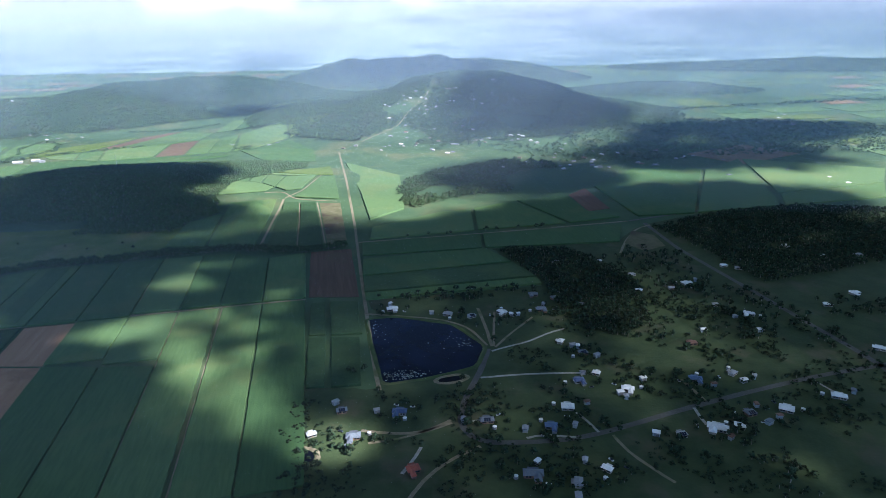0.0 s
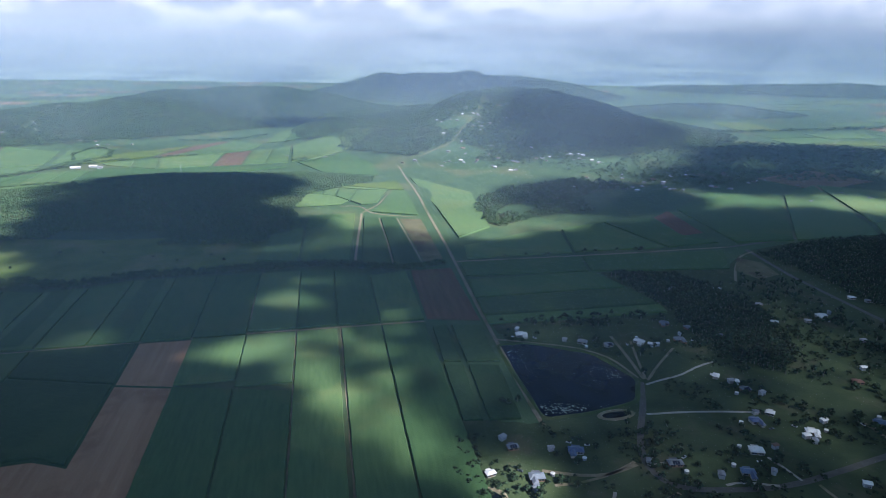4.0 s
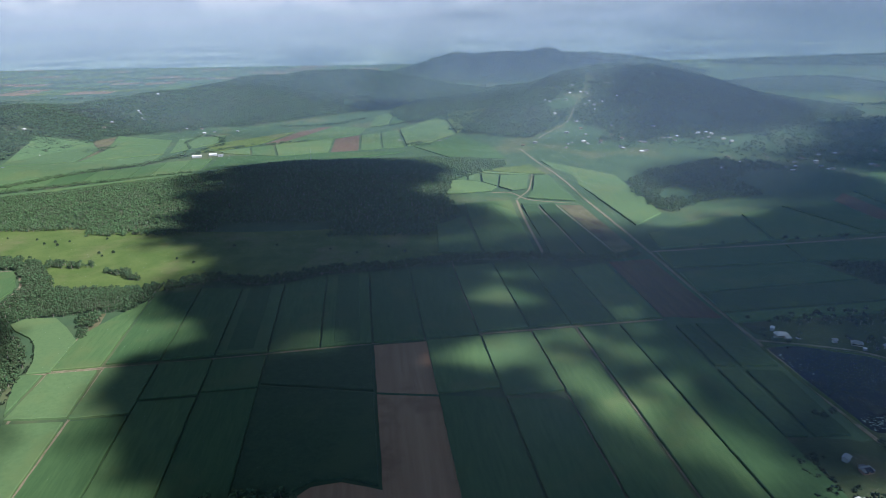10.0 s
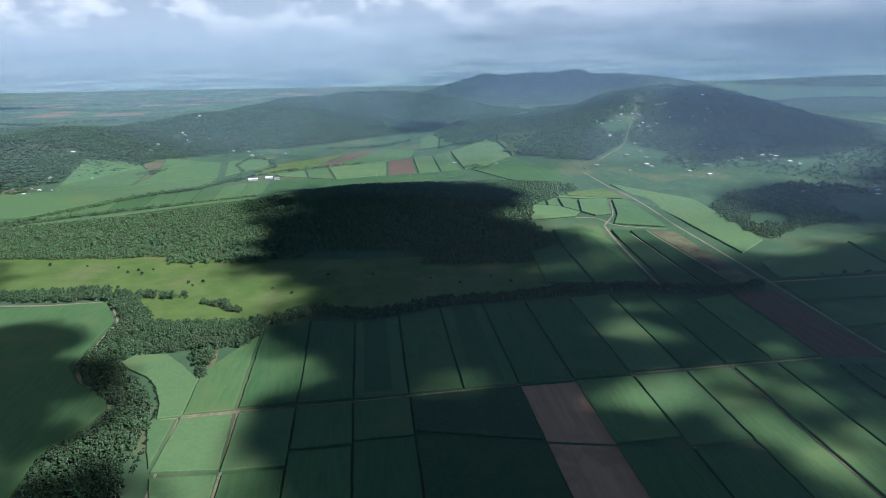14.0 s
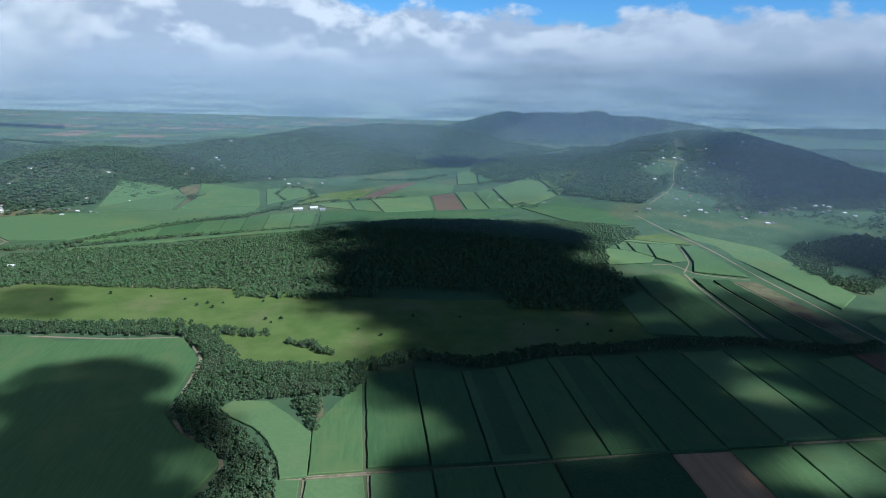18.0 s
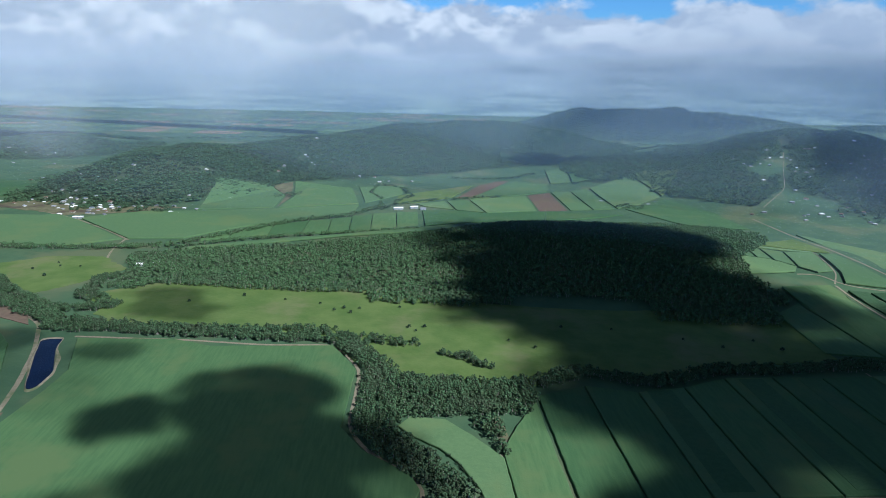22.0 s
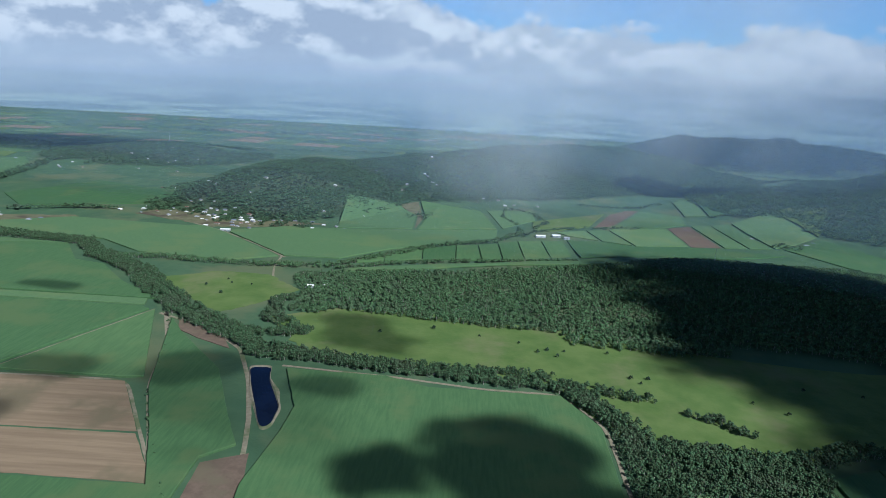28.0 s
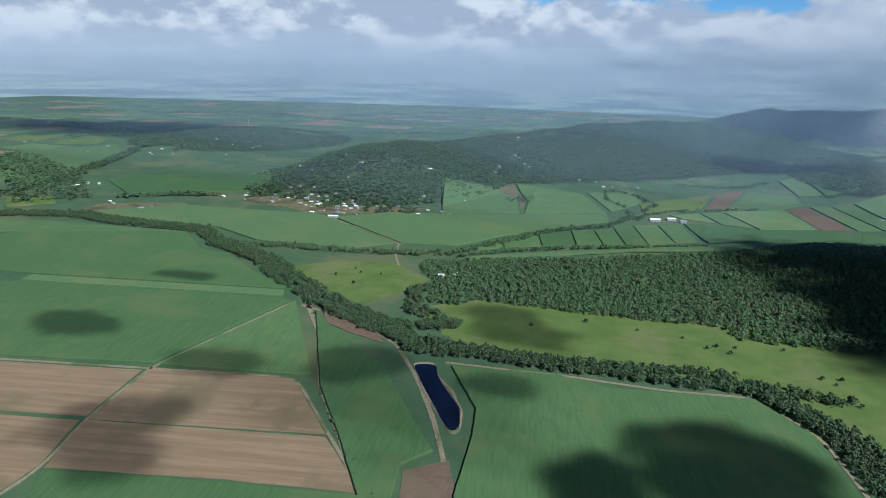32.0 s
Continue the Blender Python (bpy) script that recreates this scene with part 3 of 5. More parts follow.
field([(-1470, 497), (-1338, 530), (-1236, 550), (-1200, 470), (-1420, 420)], CANE, 2.2, "green cane south of the tilled plots")
field([(-1512, 665), (-1476, 868), (-1360, 700), (-1376, 692)], CANE, 2.2, "three-cornered green cane field beside a lane")
field([(-1860, 800), (-1500, 872), (-1484, 868), (-1519, 664), (-1671, 626), (-1950, 560), (-2050, 620)], CANE, 2.2, "very broad green cane field")
field([(-1862, 804), (-1500, 878), (-1512, 900), (-1866, 826)], CANE_LIGHT, 2.2, "pale strip of younger cane")
field([(-2100, 985), (-1830, 1100), (-1740, 1020), (-1680, 1014), (-1600, 955), (-1500, 905), (-1700, 866), (-1870, 830), (-2050, 800)], CANE, 2.3, "broad green cane field by the creek")
field([(-2250, 1020), (-2140, 1060), (-2000, 1080), (-1850, 1100), (-2110, 985), (-2200, 930)], CANE_LIGHT, 2.0, "green cane field at a creek bend")
# over the creek
OVER = "broad green cane field beyond the creek"
field([(-2120, 1150), (-1985, 1280), (-1912, 1286), (-1737, 1310), (-1713, 1326), (-1642, 1292), (-1462, 1172), (-1525, 1114), (-1690, 1100), (-1803, 1150), (-1960, 1140)], CANE_LIGHT, 2.2, OVER)
field([(-1637, 1298), (-1456, 1178), (-1361, 1200), (-1301, 1300), (-1217, 1385), (-1124, 1458), (-1136, 1562), (-1305, 1478), (-1461, 1419), (-1560, 1392), (-1640, 1312)], CANE_LIGHT, 2.2, OVER)
field([(-1462, 1430), (-1547, 1680), (-1428, 1746), (-1345, 1640), (-1312, 1490)], CANE_LIGHT, 2.2, "pale green cane field beside a village", on_land=True)
field([(-1302, 1492), (-1318, 1620), (-1381, 1800), (-1290, 1790), (-1213, 1773), (-1140, 1575)], CANE, 2.2, "green cane field by the creek", on_land=True)
field([(-1343, 1640), (-1426, 1744), (-1385, 1796), (-1322, 1620), (-1310, 1500)], DRY_GRASS, 0.3, "pale bare wedge between cane fields", name="bare_plot", on_land=True)
STRIPS = [(-1325, 1185), (-1283, 1216), (-1225, 1254), (-1169, 1278), (-1123, 1290), (-1087, 1308), (-1048, 1321), (-999, 1335), (-960, 1361)]
TOPS = [(-1336, 1225), (-1300, 1273), (-1244, 1329), (-1192, 1386), (-1151, 1405), (-1116, 1436), (-1082, 1477), (-1035, 1499), (-991, 1520)]
for a, b, c, d in zip(STRIPS, STRIPS[1:], TOPS[1:], TOPS):
    field([a, b, c, d], CANE, 2.0, "narrow cane strip between dark headlands", gap=1.2)
field([(-1320, 1128), (-1180, 1212), (-1080, 1262), (-958, 1292), (-900, 1310), (-780, 1400), (-790, 1450), (-960, 1338), (-1095, 1274), (-1186, 1234), (-1320, 1150)], CANE_LIGHT, 2.0, "pale green field edge along the wood", on_land=True)
FARCANE = "far pale green cane field"
for corners, tone in (([(-928, 1708), (-893, 1900), (-850, 1985), (-813, 2005), (-860, 1830), (-890, 1738)], RED_SOIL), ([(-757, 1781), (-700, 1836), (-661, 1614), (-726, 1592)], RED_SOIL)):
    field(corners, tone, 0.15, "bare reddish plot far across the plain", name="bare_plot")
for corners, tone in (([(-1012, 1606), (-950, 1654), (-916, 1561), (-986, 1581)], CANE_LIGHT), ([(-946, 1656), (-899, 1684), (-847, 1546), (-911, 1560)], CANE_LIGHT),
                      ([(-895, 1686), (-761, 1778), (-731, 1592), (-842, 1546)], CANE_LIGHT), ([(-985, 1535), (-950, 1375), (-800, 1440), (-650, 1510), (-540, 1592), (-730, 1582), (-844, 1538), (-913, 1552)], CANE),
                      ([(-696, 1836), (-648, 1862), (-606, 1632), (-656, 1614)], CANE_LIGHT), ([(-645, 1864), (-600, 1887), (-552, 1651), (-603, 1633)], CANE_LIGHT),
                      ([(-594, 1889), (-480, 1990), (-430, 1780), (-533, 1674), (-545, 1658)], CANE_LIGHT), ([(-476, 1992), (-391, 2062), (-341, 2014), (-425, 1786)], PASTURE),
                      ([(-696, 1965), (-708, 2165), (-650, 2230), (-640, 1970)], CANE_LIGHT), ([(-646, 2232), (-575, 2300), (-540, 2210), (-590, 1985), (-636, 1970)], CANE),
                      ([(-536, 2205), (-509, 2106), (-560, 2000), (-586, 1985)], CANE_LIGHT), ([(-882, 1738), (-806, 2000), (-704, 1962), (-705, 1848), (-762, 1786), (-892, 1696)], CANE_LIGHT),
                      ([(-1060, 1600), (-1075, 1700), (-1000, 1790), (-905, 1900), (-940, 1706), (-1015, 1618)], PASTURE), ([(-530, 1660), (-425, 1770), (-330, 1640), (-300, 1500), (-420, 1500)], CANE),
                      ([(-1200, 1790), (-1090, 1850), (-1068, 1720), (-1130, 1590)], CANE_LIGHT)):
    field(corners, tone, 1.6, FARCANE, on_land=True)

field([(-1915, 1372), (-1800, 1352), (-1690, 1328), (-1560, 1392), (-1500, 1460), (-1560, 1452), (-1690, 1392), (-1800, 1420), (-1905, 1430)], DRY_GRASS, 0.2, "pale worn ground between village houses", name="bare_plot", gap=0, rough=5, on_land=True)
field([(-2132, 1150), (-2148, 1228), (-2002, 1300), (-1985, 1292)], DRY_GRASS, 0.2, "dry pale corner of a far field", name="bare_plot", gap=0, rough=4)
# the far plain, one patch after another
far_rng = random.Random(11)
for row in range(24):
    for col in range(44):
        cx = -5200 + col * 225 + far_rng.uniform(-60, 60) + row * 20
        cy = 1150 + row * 165 + far_rng.uniform(-40, 40)
        west, east = cx < -2150 - 0.15 * (cy - 1150), cx > 620
        if not (west or east or cy > 2950) or far_rng.random() < 0.30:
            continue
        if cx > -2700 and cx < -1400 and cy < 3000 or (cx > 400 and cx < 1300 and cy < 1500):
            continue
        a, b, t = far_rng.uniform(70, 112), far_rng.uniform(45, 78), radians(11 + far_rng.choice((0, 0, 20, -14)))
        pts = [(cx + x * math.cos(t) - y * math.sin(t), cy + x * math.sin(t) + y * math.cos(t)) for x, y in ((-a, -b), (a, -b), (a, b), (-a, b))]
        if max(land(x, y) for x, y in pts + [(cx, cy)]) > 0.5:
            continue
        tone = far_rng.choice((CANE_LIGHT, CANE_LIGHT, CANE, CANE, PASTURE, PASTURE, TILLED))
        field(pts, tone, 0.9, "far field on the hazy plain", name="far_field", group="far fields", rough=2, gap=0)
for pts, tone in (([(-3000, 1740), (-2940, 1820), (-2860, 2000), (-2620, 1800), (-2450, 1370), (-2600, 1300)], CANE_LIGHT),
                  ([(-2330, 1430), (-2290, 1700), (-1990, 1640), (-1900, 1510), (-2180, 1330)], CANE), ([(-2370, 1190), (-2300, 1245), (-2230, 1190), (-2285, 1120)], PASTURE)):
    field(pts, tone, 1.6, "wide green field west of the village", on_land=True)

# ---- pastures ----
field([(-128, 492), (-70, 484), (-60, 486), (-62, 600), (-88, 676), (120, 712), (118, 745), (70, 850), (250, 870), (300, 935), (330, 960), (450, 1020), (760, 1030), (700, 700), (640, 330), (-118, 330)],
      GARDEN, 0.02, "dark rough grass round scattered houses", name="lawn", category="grass", group="", gap=0, rough=2)
field([(-1305, 900), (-1254, 945), (-1176, 968), (-1092, 972), (-1002, 972), (-909, 975), (-742, 1002), (-574, 975), (-426, 965), (-420, 880), (-545, 838), (-611, 806),
       (-701, 815), (-740, 760), (-800, 748), (-880, 748), (-915, 790), (-945, 838), (-1040, 840), (-1153, 836), (-1240, 838)], PASTURE, 0.2, "rough yellow-green pasture between wood and creek",
      name="pasture", gap=-18, rough=4)
field([(-1572, 985), (-1503, 1055), (-1425, 1068), (-1345, 1015), (-1372, 940), (-1400, 888), (-1490, 940)], PASTURE, 0.2, "yellow-green pasture at the creek bend", name="pasture", gap=0, rough=3)

# ---- roads and tracks ----
strip("road", [(43, 555), (32, 509), (21, 481), (9, 439), (11, 420), (26, 405), (91, 407), (119, 415), (159, 431), (213, 453), (269, 473), (335, 495), (406, 512), (560, 545)],
      5.5, ASPHALT, "narrow dark asphalt road curving past the houses")
strip("road", [(321, 962), (331, 839), (368, 669), (385, 589), (400, 520), (402, 430)], 6.5, ASPHALT, "straight asphalt road through scattered trees")
strip("road", [(300, 975), (440, 1030), (700, 1030), (1100, 1010)], 5.0, ASPHALT, "far asphalt road behind the trees")
DRIVE = "pale gravel driveway"
for line in ([(46, 550), (63, 561), (90, 568), (101, 586), (126, 596)], [(32, 501), (73, 506), (110, 507), (136, 506)], [(119, 417), (117, 436), (107, 444)],
             [(205, 448), (202, 430), (206, 424)], [(325, 489), (329, 473), (333, 467)], [(14, 432), (24, 434), (31, 437)], [(-32, 372), (-22, 390), (-19, 402)],
             [(62, 411), (66, 417), (100, 411)]):
    strip("driveway", line, 2.5, CONCRETE, DRIVE, "driveway", lift=0.09, group="driveways")
strip("hill_road", [(-215, 1700), (-120, 1850), (-90, 1960), (-50, 2080), (-20, 2210)], 1.8, DIRT, "pale road climbing a wooded hill", lift=0.5)
TRACK = "pale dirt track worn through the grass"
for line, wide in (([(-67, 424), (-39, 418), (-17, 419), (5, 433)], 3.2), ([(-29, 340), (-18, 365), (0, 386), (26, 402)], 3.2), ([(-60, 408), (-36, 411), (-10, 424), (4, 436)], 2.6),
                   ([(-89, 641), (-53, 634), (-4, 624), (26, 605), (42, 562)], 3.0), ([(38, 651), (44, 601), (47, 560)], 3.4), ([(56, 640), (52, 600), (49, 561)], 2.6),
                   ([(96, 625), (70, 590), (50, 558)], 2.6), ([(327, 952), (299, 933), (263, 867), (246, 824)], 3.5), ([(218, 458), (218, 475), (210, 492)], 3.0),
                   ([(129, 413), (134, 392), (158, 358)], 2.6), ([(-262, 1613), (-190, 1243), (-141, 973), (-102, 733), (-85, 634), (-68, 534), (-58, 483)], 4.0),
                   ([(-125, 889), (57, 922), (297, 974)], 4.0), ([(-336, 1168), (-300, 1180), (-280, 1141), (-194, 1129)], 3.0), ([(-293, 1135), (-281, 1000), (-267, 866)], 3.6), ([(-259, 1114), (-236, 1000), (-212, 866)], 1.8),
                   ([(-228, 1119), (-200, 1000), (-171, 874)], 2.2), ([(-1460, 868), (-1400, 790), (-1342, 684), (-1290, 618), (-1222, 530), (-1205, 450)], 6.0),
                   ([(-1480, 872), (-1516, 658), (-1498, 564), (-1474, 500), (-1474, 440)], 3.0), ([(-1670, 621), (-1514, 657), (-1372, 690), (-1296, 612), (-1236, 552)], 3.2),
                   ([(-1465, 862), (-1380, 838), (-1312, 798), (-1262, 730), (-1225, 668), (-1207, 632), (-1196, 610), (-1170, 540)], 4.5),
                   ([(-1450, 1172), (-1540, 1235), (-1642, 1296), (-1713, 1329), (-1760, 1345)], 3.4),
                   ([(-1458, 1176), (-1442, 1120), (-1420, 1075), (-1392, 1023)], 3.2), ([(-1246, 772), (-1120, 786), (-1030, 789), (-951, 804), (-907, 750), (-895, 684), (-888, 640), (-863, 608), (-816, 581), (-804, 566), (-808, 545)], 3.5),
                   ([(-254, 1421), (-256, 1297), (-268, 1194), (-292, 1141)], 2.2), (([grid(0, 195), grid(-2, 60), grid(0, 0), grid(2, -330)]), 2.0), ([grid(50, 2), grid(51, -330)], 1.8), ([grid(97, 2), grid(97, -330)], 1.6),
                   ([grid(-403, 58), grid(-403, -12), grid(-399, -112), grid(-388, -205)], 2.4), ([grid(-355, -12), grid(-353, -92), grid(-352, -300)], 2.0), ([grid(-427, -12), grid(-380, -11), grid(-350, -10)], 2.0),
                   ([grid(-420, -8), grid(-256, -9), grid(-110, -2), grid(0, 0), grid(190, 0)], 2.4)):
    strip("dirt_track", line, wide, DIRT, TRACK, "track", lift=0.07, group="dirt tracks")

# ---- water ----
def pond(name, corners, material, label, level=0.05):
    rng = random.Random(len(corners))
    pts = [Vector(p) for p in ragged(corners, rng, 0.6, 5.0)]
    for _ in range(2):
        pts = [(pts[k - 1] + 2 * pts[k] + pts[(k + 1) % len(pts)]) / 4 for k in range(len(pts))]
    n = len(pts)
    mid = sum(pts, Vector((0, 0))) / n
    verts = [(p.x, p.y, level) for p in pts]
    water = solid(name, verts, [tuple(range(n))], material)
    tagged(water, label, "pond", kind="structure")
    # the grassy bank round it
    rim = [(p, (p - mid).normalized()) for p in pts]
    bverts = [(p.x, p.y, level - 0.3) for p, d in rim] + [(p.x + d.x * 2, p.y + d.y * 2, 0.9) for p, d in rim] + [(p.x + d.x * 6, p.y + d.y * 6, -0.3) for p, d in rim]
    bank = solid("bank", bverts, [(r * n + k, r * n + (k + 1) % n, (r + 1) * n + (k + 1) % n, (r + 1) * n + k) for r in range(2) for k in range(n)], SCRUB_GRASS if name == "pond" else DIRT)
    tagged(bank, "low earth bank round the pond", "bank", kind="structure")
    return water


POND = [(-84, 625), (-53, 630), (-16, 617), (8, 609), (39, 560), (28, 522), (-12, 505), (-55, 493), (-66, 545)]
pond("pond", POND, WATER, "broad dark blue farm pond with water lilies")
pond("long_pond", [(-1276, 757), (-1254, 765), (-1243, 738), (-1206, 688), (-1198, 655), (-1203, 648), (-1220, 672), (-1252, 719)], WATER, "long narrow dark blue dam between fields")
pond("small_pond", [(-115, 399), (-109, 404), (-98, 398), (-97, 386), (-107, 385)], DARK_WATER, "small round dark pond")
pond("basin", [(-9, 500), (19, 507), (21, 499), (-7, 492)], DARK_WATER, "small walled basin beside the pond")


def lilies():
    rng = random.Random(3)
    verts, faces = [], []
    spots = []
    for _ in range(240):
        k = rng.random()
        if k < 0.75:
            spots.append((rng.gauss(-36, 13), rng.gauss(506, 5)))
        else:
            spots.append((rng.gauss(-72, 6), rng.gauss(600, 14)) if k < 0.85 else (rng.gauss(16, 9), rng.gauss(570, 10)))
    for x, y in spots:
        if not inside(x, y, inset(POND, 2.5)):
            continue
        r, a = rng.uniform(0.3, 1.1), len(verts)
        z = 0.06 + rng.random() * 0.03
        verts += [(x + r * rng.uniform(0.7, 1.2) * math.cos(k * 1.047), y + r * rng.uniform(0.5, 1) * math.sin(k * 1.047), z) for k in range(6)]
        faces.append(tuple(range(a, a + 6)))
    tagged(solid("water_lilies", verts, faces, LILY), "scattered pale water lily pads on the pond", "water lilies", kind="stuff")


lilies()


# ---- trees ----
OCT_V = np.array([(1, 0, 0), (-1, 0, 0), (0, 1, 0), (0, -1, 0), (0, 0, 1), (0, 0, -1)], float)
OCT_F = np.array([(0, 2, 4), (2, 1, 4), (1, 3, 4), (3, 0, 4), (2, 0, 5), (1, 2, 5), (3, 1, 5), (0, 3, 5)])


def leafy_shape(rng, tufts, small=1.0):
    """A crown one unit high out of many small pointed tufts of leaves, open here and there."""
    vs, fs = [], []
    for k in range(tufts):
        a, r = rng.uniform(0, 6.283), 0.36 * np.sqrt(rng.uniform(0, 1))
        z = 0.86 - 0.9 * r * r / 0.36 - rng.uniform(0, 0.34)
        size = rng.uniform(0.10, 0.20) * small
        turn = np.linalg.qr(rng.normal(size=(3, 3)))[0]
        v = (OCT_V * rng.uniform(0.6, 1.45, (6, 1))) @ turn * (size, size, size * 0.8)
        vs.append(v + (r * np.cos(a), r * np.sin(a), z))
        fs.append(OCT_F + 6 * k)
    return np.concatenate(vs), np.concatenate(fs)


def trunk_shape():
    rings = [(0.045, -0.05), (0.028, 0.35), (0.012, 0.72)]
    v = np.array([(r * np.cos(a), r * np.sin(a), z) for r, z in rings for a in np.arange(4) * 1.5708])
    f = [(4 * k + i, 4 * k + (i + 1) % 4, 4 * k + 4 + (i + 1) % 4) for k in range(2) for i in range(4)]
    f += [(4 * k + i, 4 * k + 4 + (i + 1) % 4, 4 * k + 4 + i) for k in range(2) for i in range(4)]
    return v, np.array(f)


shape_rng = np.random.default_rng(4)
CROWNS = [leafy_shape(shape_rng, 12) for _ in range(16)]
CROWNS_FAR = [leafy_shape(shape_rng, 6) for _ in range(16)]
CROWNS_FINE = [leafy_shape(shape_rng, 26, 0.68) for _ in range(16)]
TRUNK = trunk_shape()


def bulk(name, vs, fs, material):
    """One mesh out of many pieces, fast."""
    off, faces = 0, []
    for v, f in zip(vs, fs):
        faces.append(f + off)
        off += len(v)
    v, f = np.concatenate(vs), np.concatenate(faces)
    me = bpy.data.meshes.new(name)
    me.vertices.add(len(v))
    me.vertices.foreach_set("co", v.astype(np.float32).ravel())
    me.loops.add(3 * len(f))
    me.loops.foreach_set("vertex_index", f.astype(np.int32).ravel())
    me.polygons.add(len(f))
    me.polygons.foreach_set("loop_start", np.arange(0, 3 * len(f), 3, dtype=np.int32))
    me.update(calc_edges=True)
    me.materials.append(material)
    return new(name, me)


far_rng = random.Random(27)
FAR_SPOTS = []
# far houses: middle, spread and number of each cluster
for cx, cy, sx, sy, many in ((-1900, 1420, 70, 26, 10), (-1790, 1450, 80, 28, 14), (-1660, 1395, 60, 24, 12), (-1550, 1425, 50, 20, 10), (-1480, 1590, 40, 40, 9), (-1405, 1977, 60, 40, 7),
                             (-1930, 1750, 90, 140, 20), (-1750, 2000, 120, 120, 12), (-1500, 2250, 160, 90, 8), (-30, 1660, 120, 35, 16), (150, 1680, 110, 50, 14), (-60, 1900, 90, 110, 20),
                             (-60, 2080, 60, 80, 12), (130, 2100, 80, 60, 12), (330, 1450, 90, 60, 18), (520, 1520, 120, 80, 14), (-480, 1720, 40, 25, 6), (-1150, 1900, 60, 20, 5)):
    FAR_SPOTS += [(far_rng.gauss(cx, sx), far_rng.gauss(cy, sy)) for _ in range(many)]
for cx, cy, sx, sy, many in ((800, 1250, 120, 60, 8), (640, 880, 80, 80, 7), (-2400, 2050, 160, 100, 12), (-2750, 1900, 140, 60, 9), (900, 2100, 300, 150, 12), (-2050, 1230, 60, 25, 6), (-1807, 1376, 65, 16, 4), (-1690, 1346, 55, 14, 4), (-1600, 1376, 50, 14, 4), (-1960, 1850, 50, 110, 9), (-2390, 1375, 40, 25, 5)):
    FAR_SPOTS += [(far_rng.gauss(cx, sx), far_rng.gauss(cy, sy)) for _ in range(many)]
HILL_ROAD = [(-215, 1700), (-120, 1850), (-90, 1960), (-50, 2080), (-20, 2210)]
CLEARED = {(int(x // 12), int((y + dy) // 12)) for x, y in FAR_SPOTS for dy in (-36, -24, -12, 0, 6)} | {(int((x + 6) // 12), int(y // 12)) for x, y in FAR_SPOTS}
for (ax, ay), (bx, by) in zip(HILL_ROAD, HILL_ROAD[1:]):
    for k in range(40):
        px, py = ax + (bx - ax) * k / 40, ay + (by - ay) * k / 40
        CLEARED |= {(int((px + dx) // 12), int((py + dy) // 12)) for dx in (-3, 3) for dy in (-12, 0)}


def wood(name, spots, low, high, seed, label, shapes=None, material=None, trunks=True, wide=1.0):
    """A stand of trees too many to count: crowns in one mesh, trunks in another under it."""
    rng = np.random.default_rng(seed)
    shapes = shapes or CROWNS
    cv, cf, tv, tf = [], [], [], []
    for x, y in spots:
        if (int(x // 12), int(y // 12)) in CLEARED:
            continue
        z, h = land(x, y) - 0.3, rng.uniform(low, high)
        a, w = rng.uniform(0, 6.283), wide * rng.uniform(0.8, 1.25)
        c, s = np.cos(a) * w, np.sin(a) * w
        turn = np.array([[c, -s, 0], [s, c, 0], [0, 0, 1]])
        v, f = shapes[rng.integers(len(shapes))]
        cv.append((v @ turn.T) * h + (x, y, z))
        cf.append(f)
        if trunks:
            tv.append((TRUNK[0] @ turn.T) * h + (x, y, z))
            tf.append(TRUNK[1])
    crown = bulk(name, cv, cf, material or LEAF)
    tagged(crown, label, "trees", kind="stuff")
    if trunks:
        t = bulk("trunk", tv, tf, BARK)
        t.parent = crown
        tagged(t, "pale bark trunks", kind="stuff")
    return crown


def scatter(corners, gap, seed, keep=1.0, clear=()):
    """Places about gap metres apart inside an outline."""
    rng = random.Random(seed)
    xs, ys = [p[0] for p in corners], [p[1] for p in corners]
    out = []
    y = min(ys)
    while y < max(ys):
        x = min(xs)
        while x < max(xs):
            px, py = x + rng.uniform(-0.45, 0.45) * gap, y + rng.uniform(-0.45, 0.45) * gap
            if rng.random() < keep and inside(px, py, corners) and not any(inside(px, py, c) for c in clear):
                out.append((px, py))
            x += gap
        y += gap
    return out


def along(line, width, gap, seed, keep=1.0):
    """Places in a band along a line; width may be given per point."""
    rng = random.Random(seed)
    out = []
    for (ax, ay), (bx, by) in zip(line, line[1:]):
        n = max(1, int(math.hypot(bx - ax, by - ay) * width / (gap * gap)))
        d = Vector((bx - ax, by - ay)).normalized()
        for _ in range(n):
            f, w = rng.random(), rng.uniform(-0.5, 0.5) * width * (0.75 + 0.5 * noise.noise(Vector((ax * 0.02, ay * 0.02, rng.random()))))
            if rng.random() < keep:
                out.append((ax + (bx - ax) * f - d.y * w, ay + (by - ay) * f + d.x * w))
    return out


FOREST = [(-1385, 1088), (-1372, 1050), (-1330, 1000), (-1324, 925), (-1280, 932), (-1263, 957), (-1154, 960), (-1060, 964), (-1000, 972), (-964, 978), (-945, 945), (-880, 946), (-838, 947), (-762, 970), (-748, 1001),
          (-667, 1007), (-586, 1008), (-576, 945), (-483, 949), (-423, 958), (-418, 1018), (-384, 1050), (-414, 1130), (-402, 1215), (-335, 1320), (-303, 1400), (-308, 1442), (-367, 1486), (-466, 1500),
          (-600, 1450), (-760, 1420), (-830, 1360), (-919, 1284), (-1000, 1262), (-1116, 1213), (-1284, 1143)]
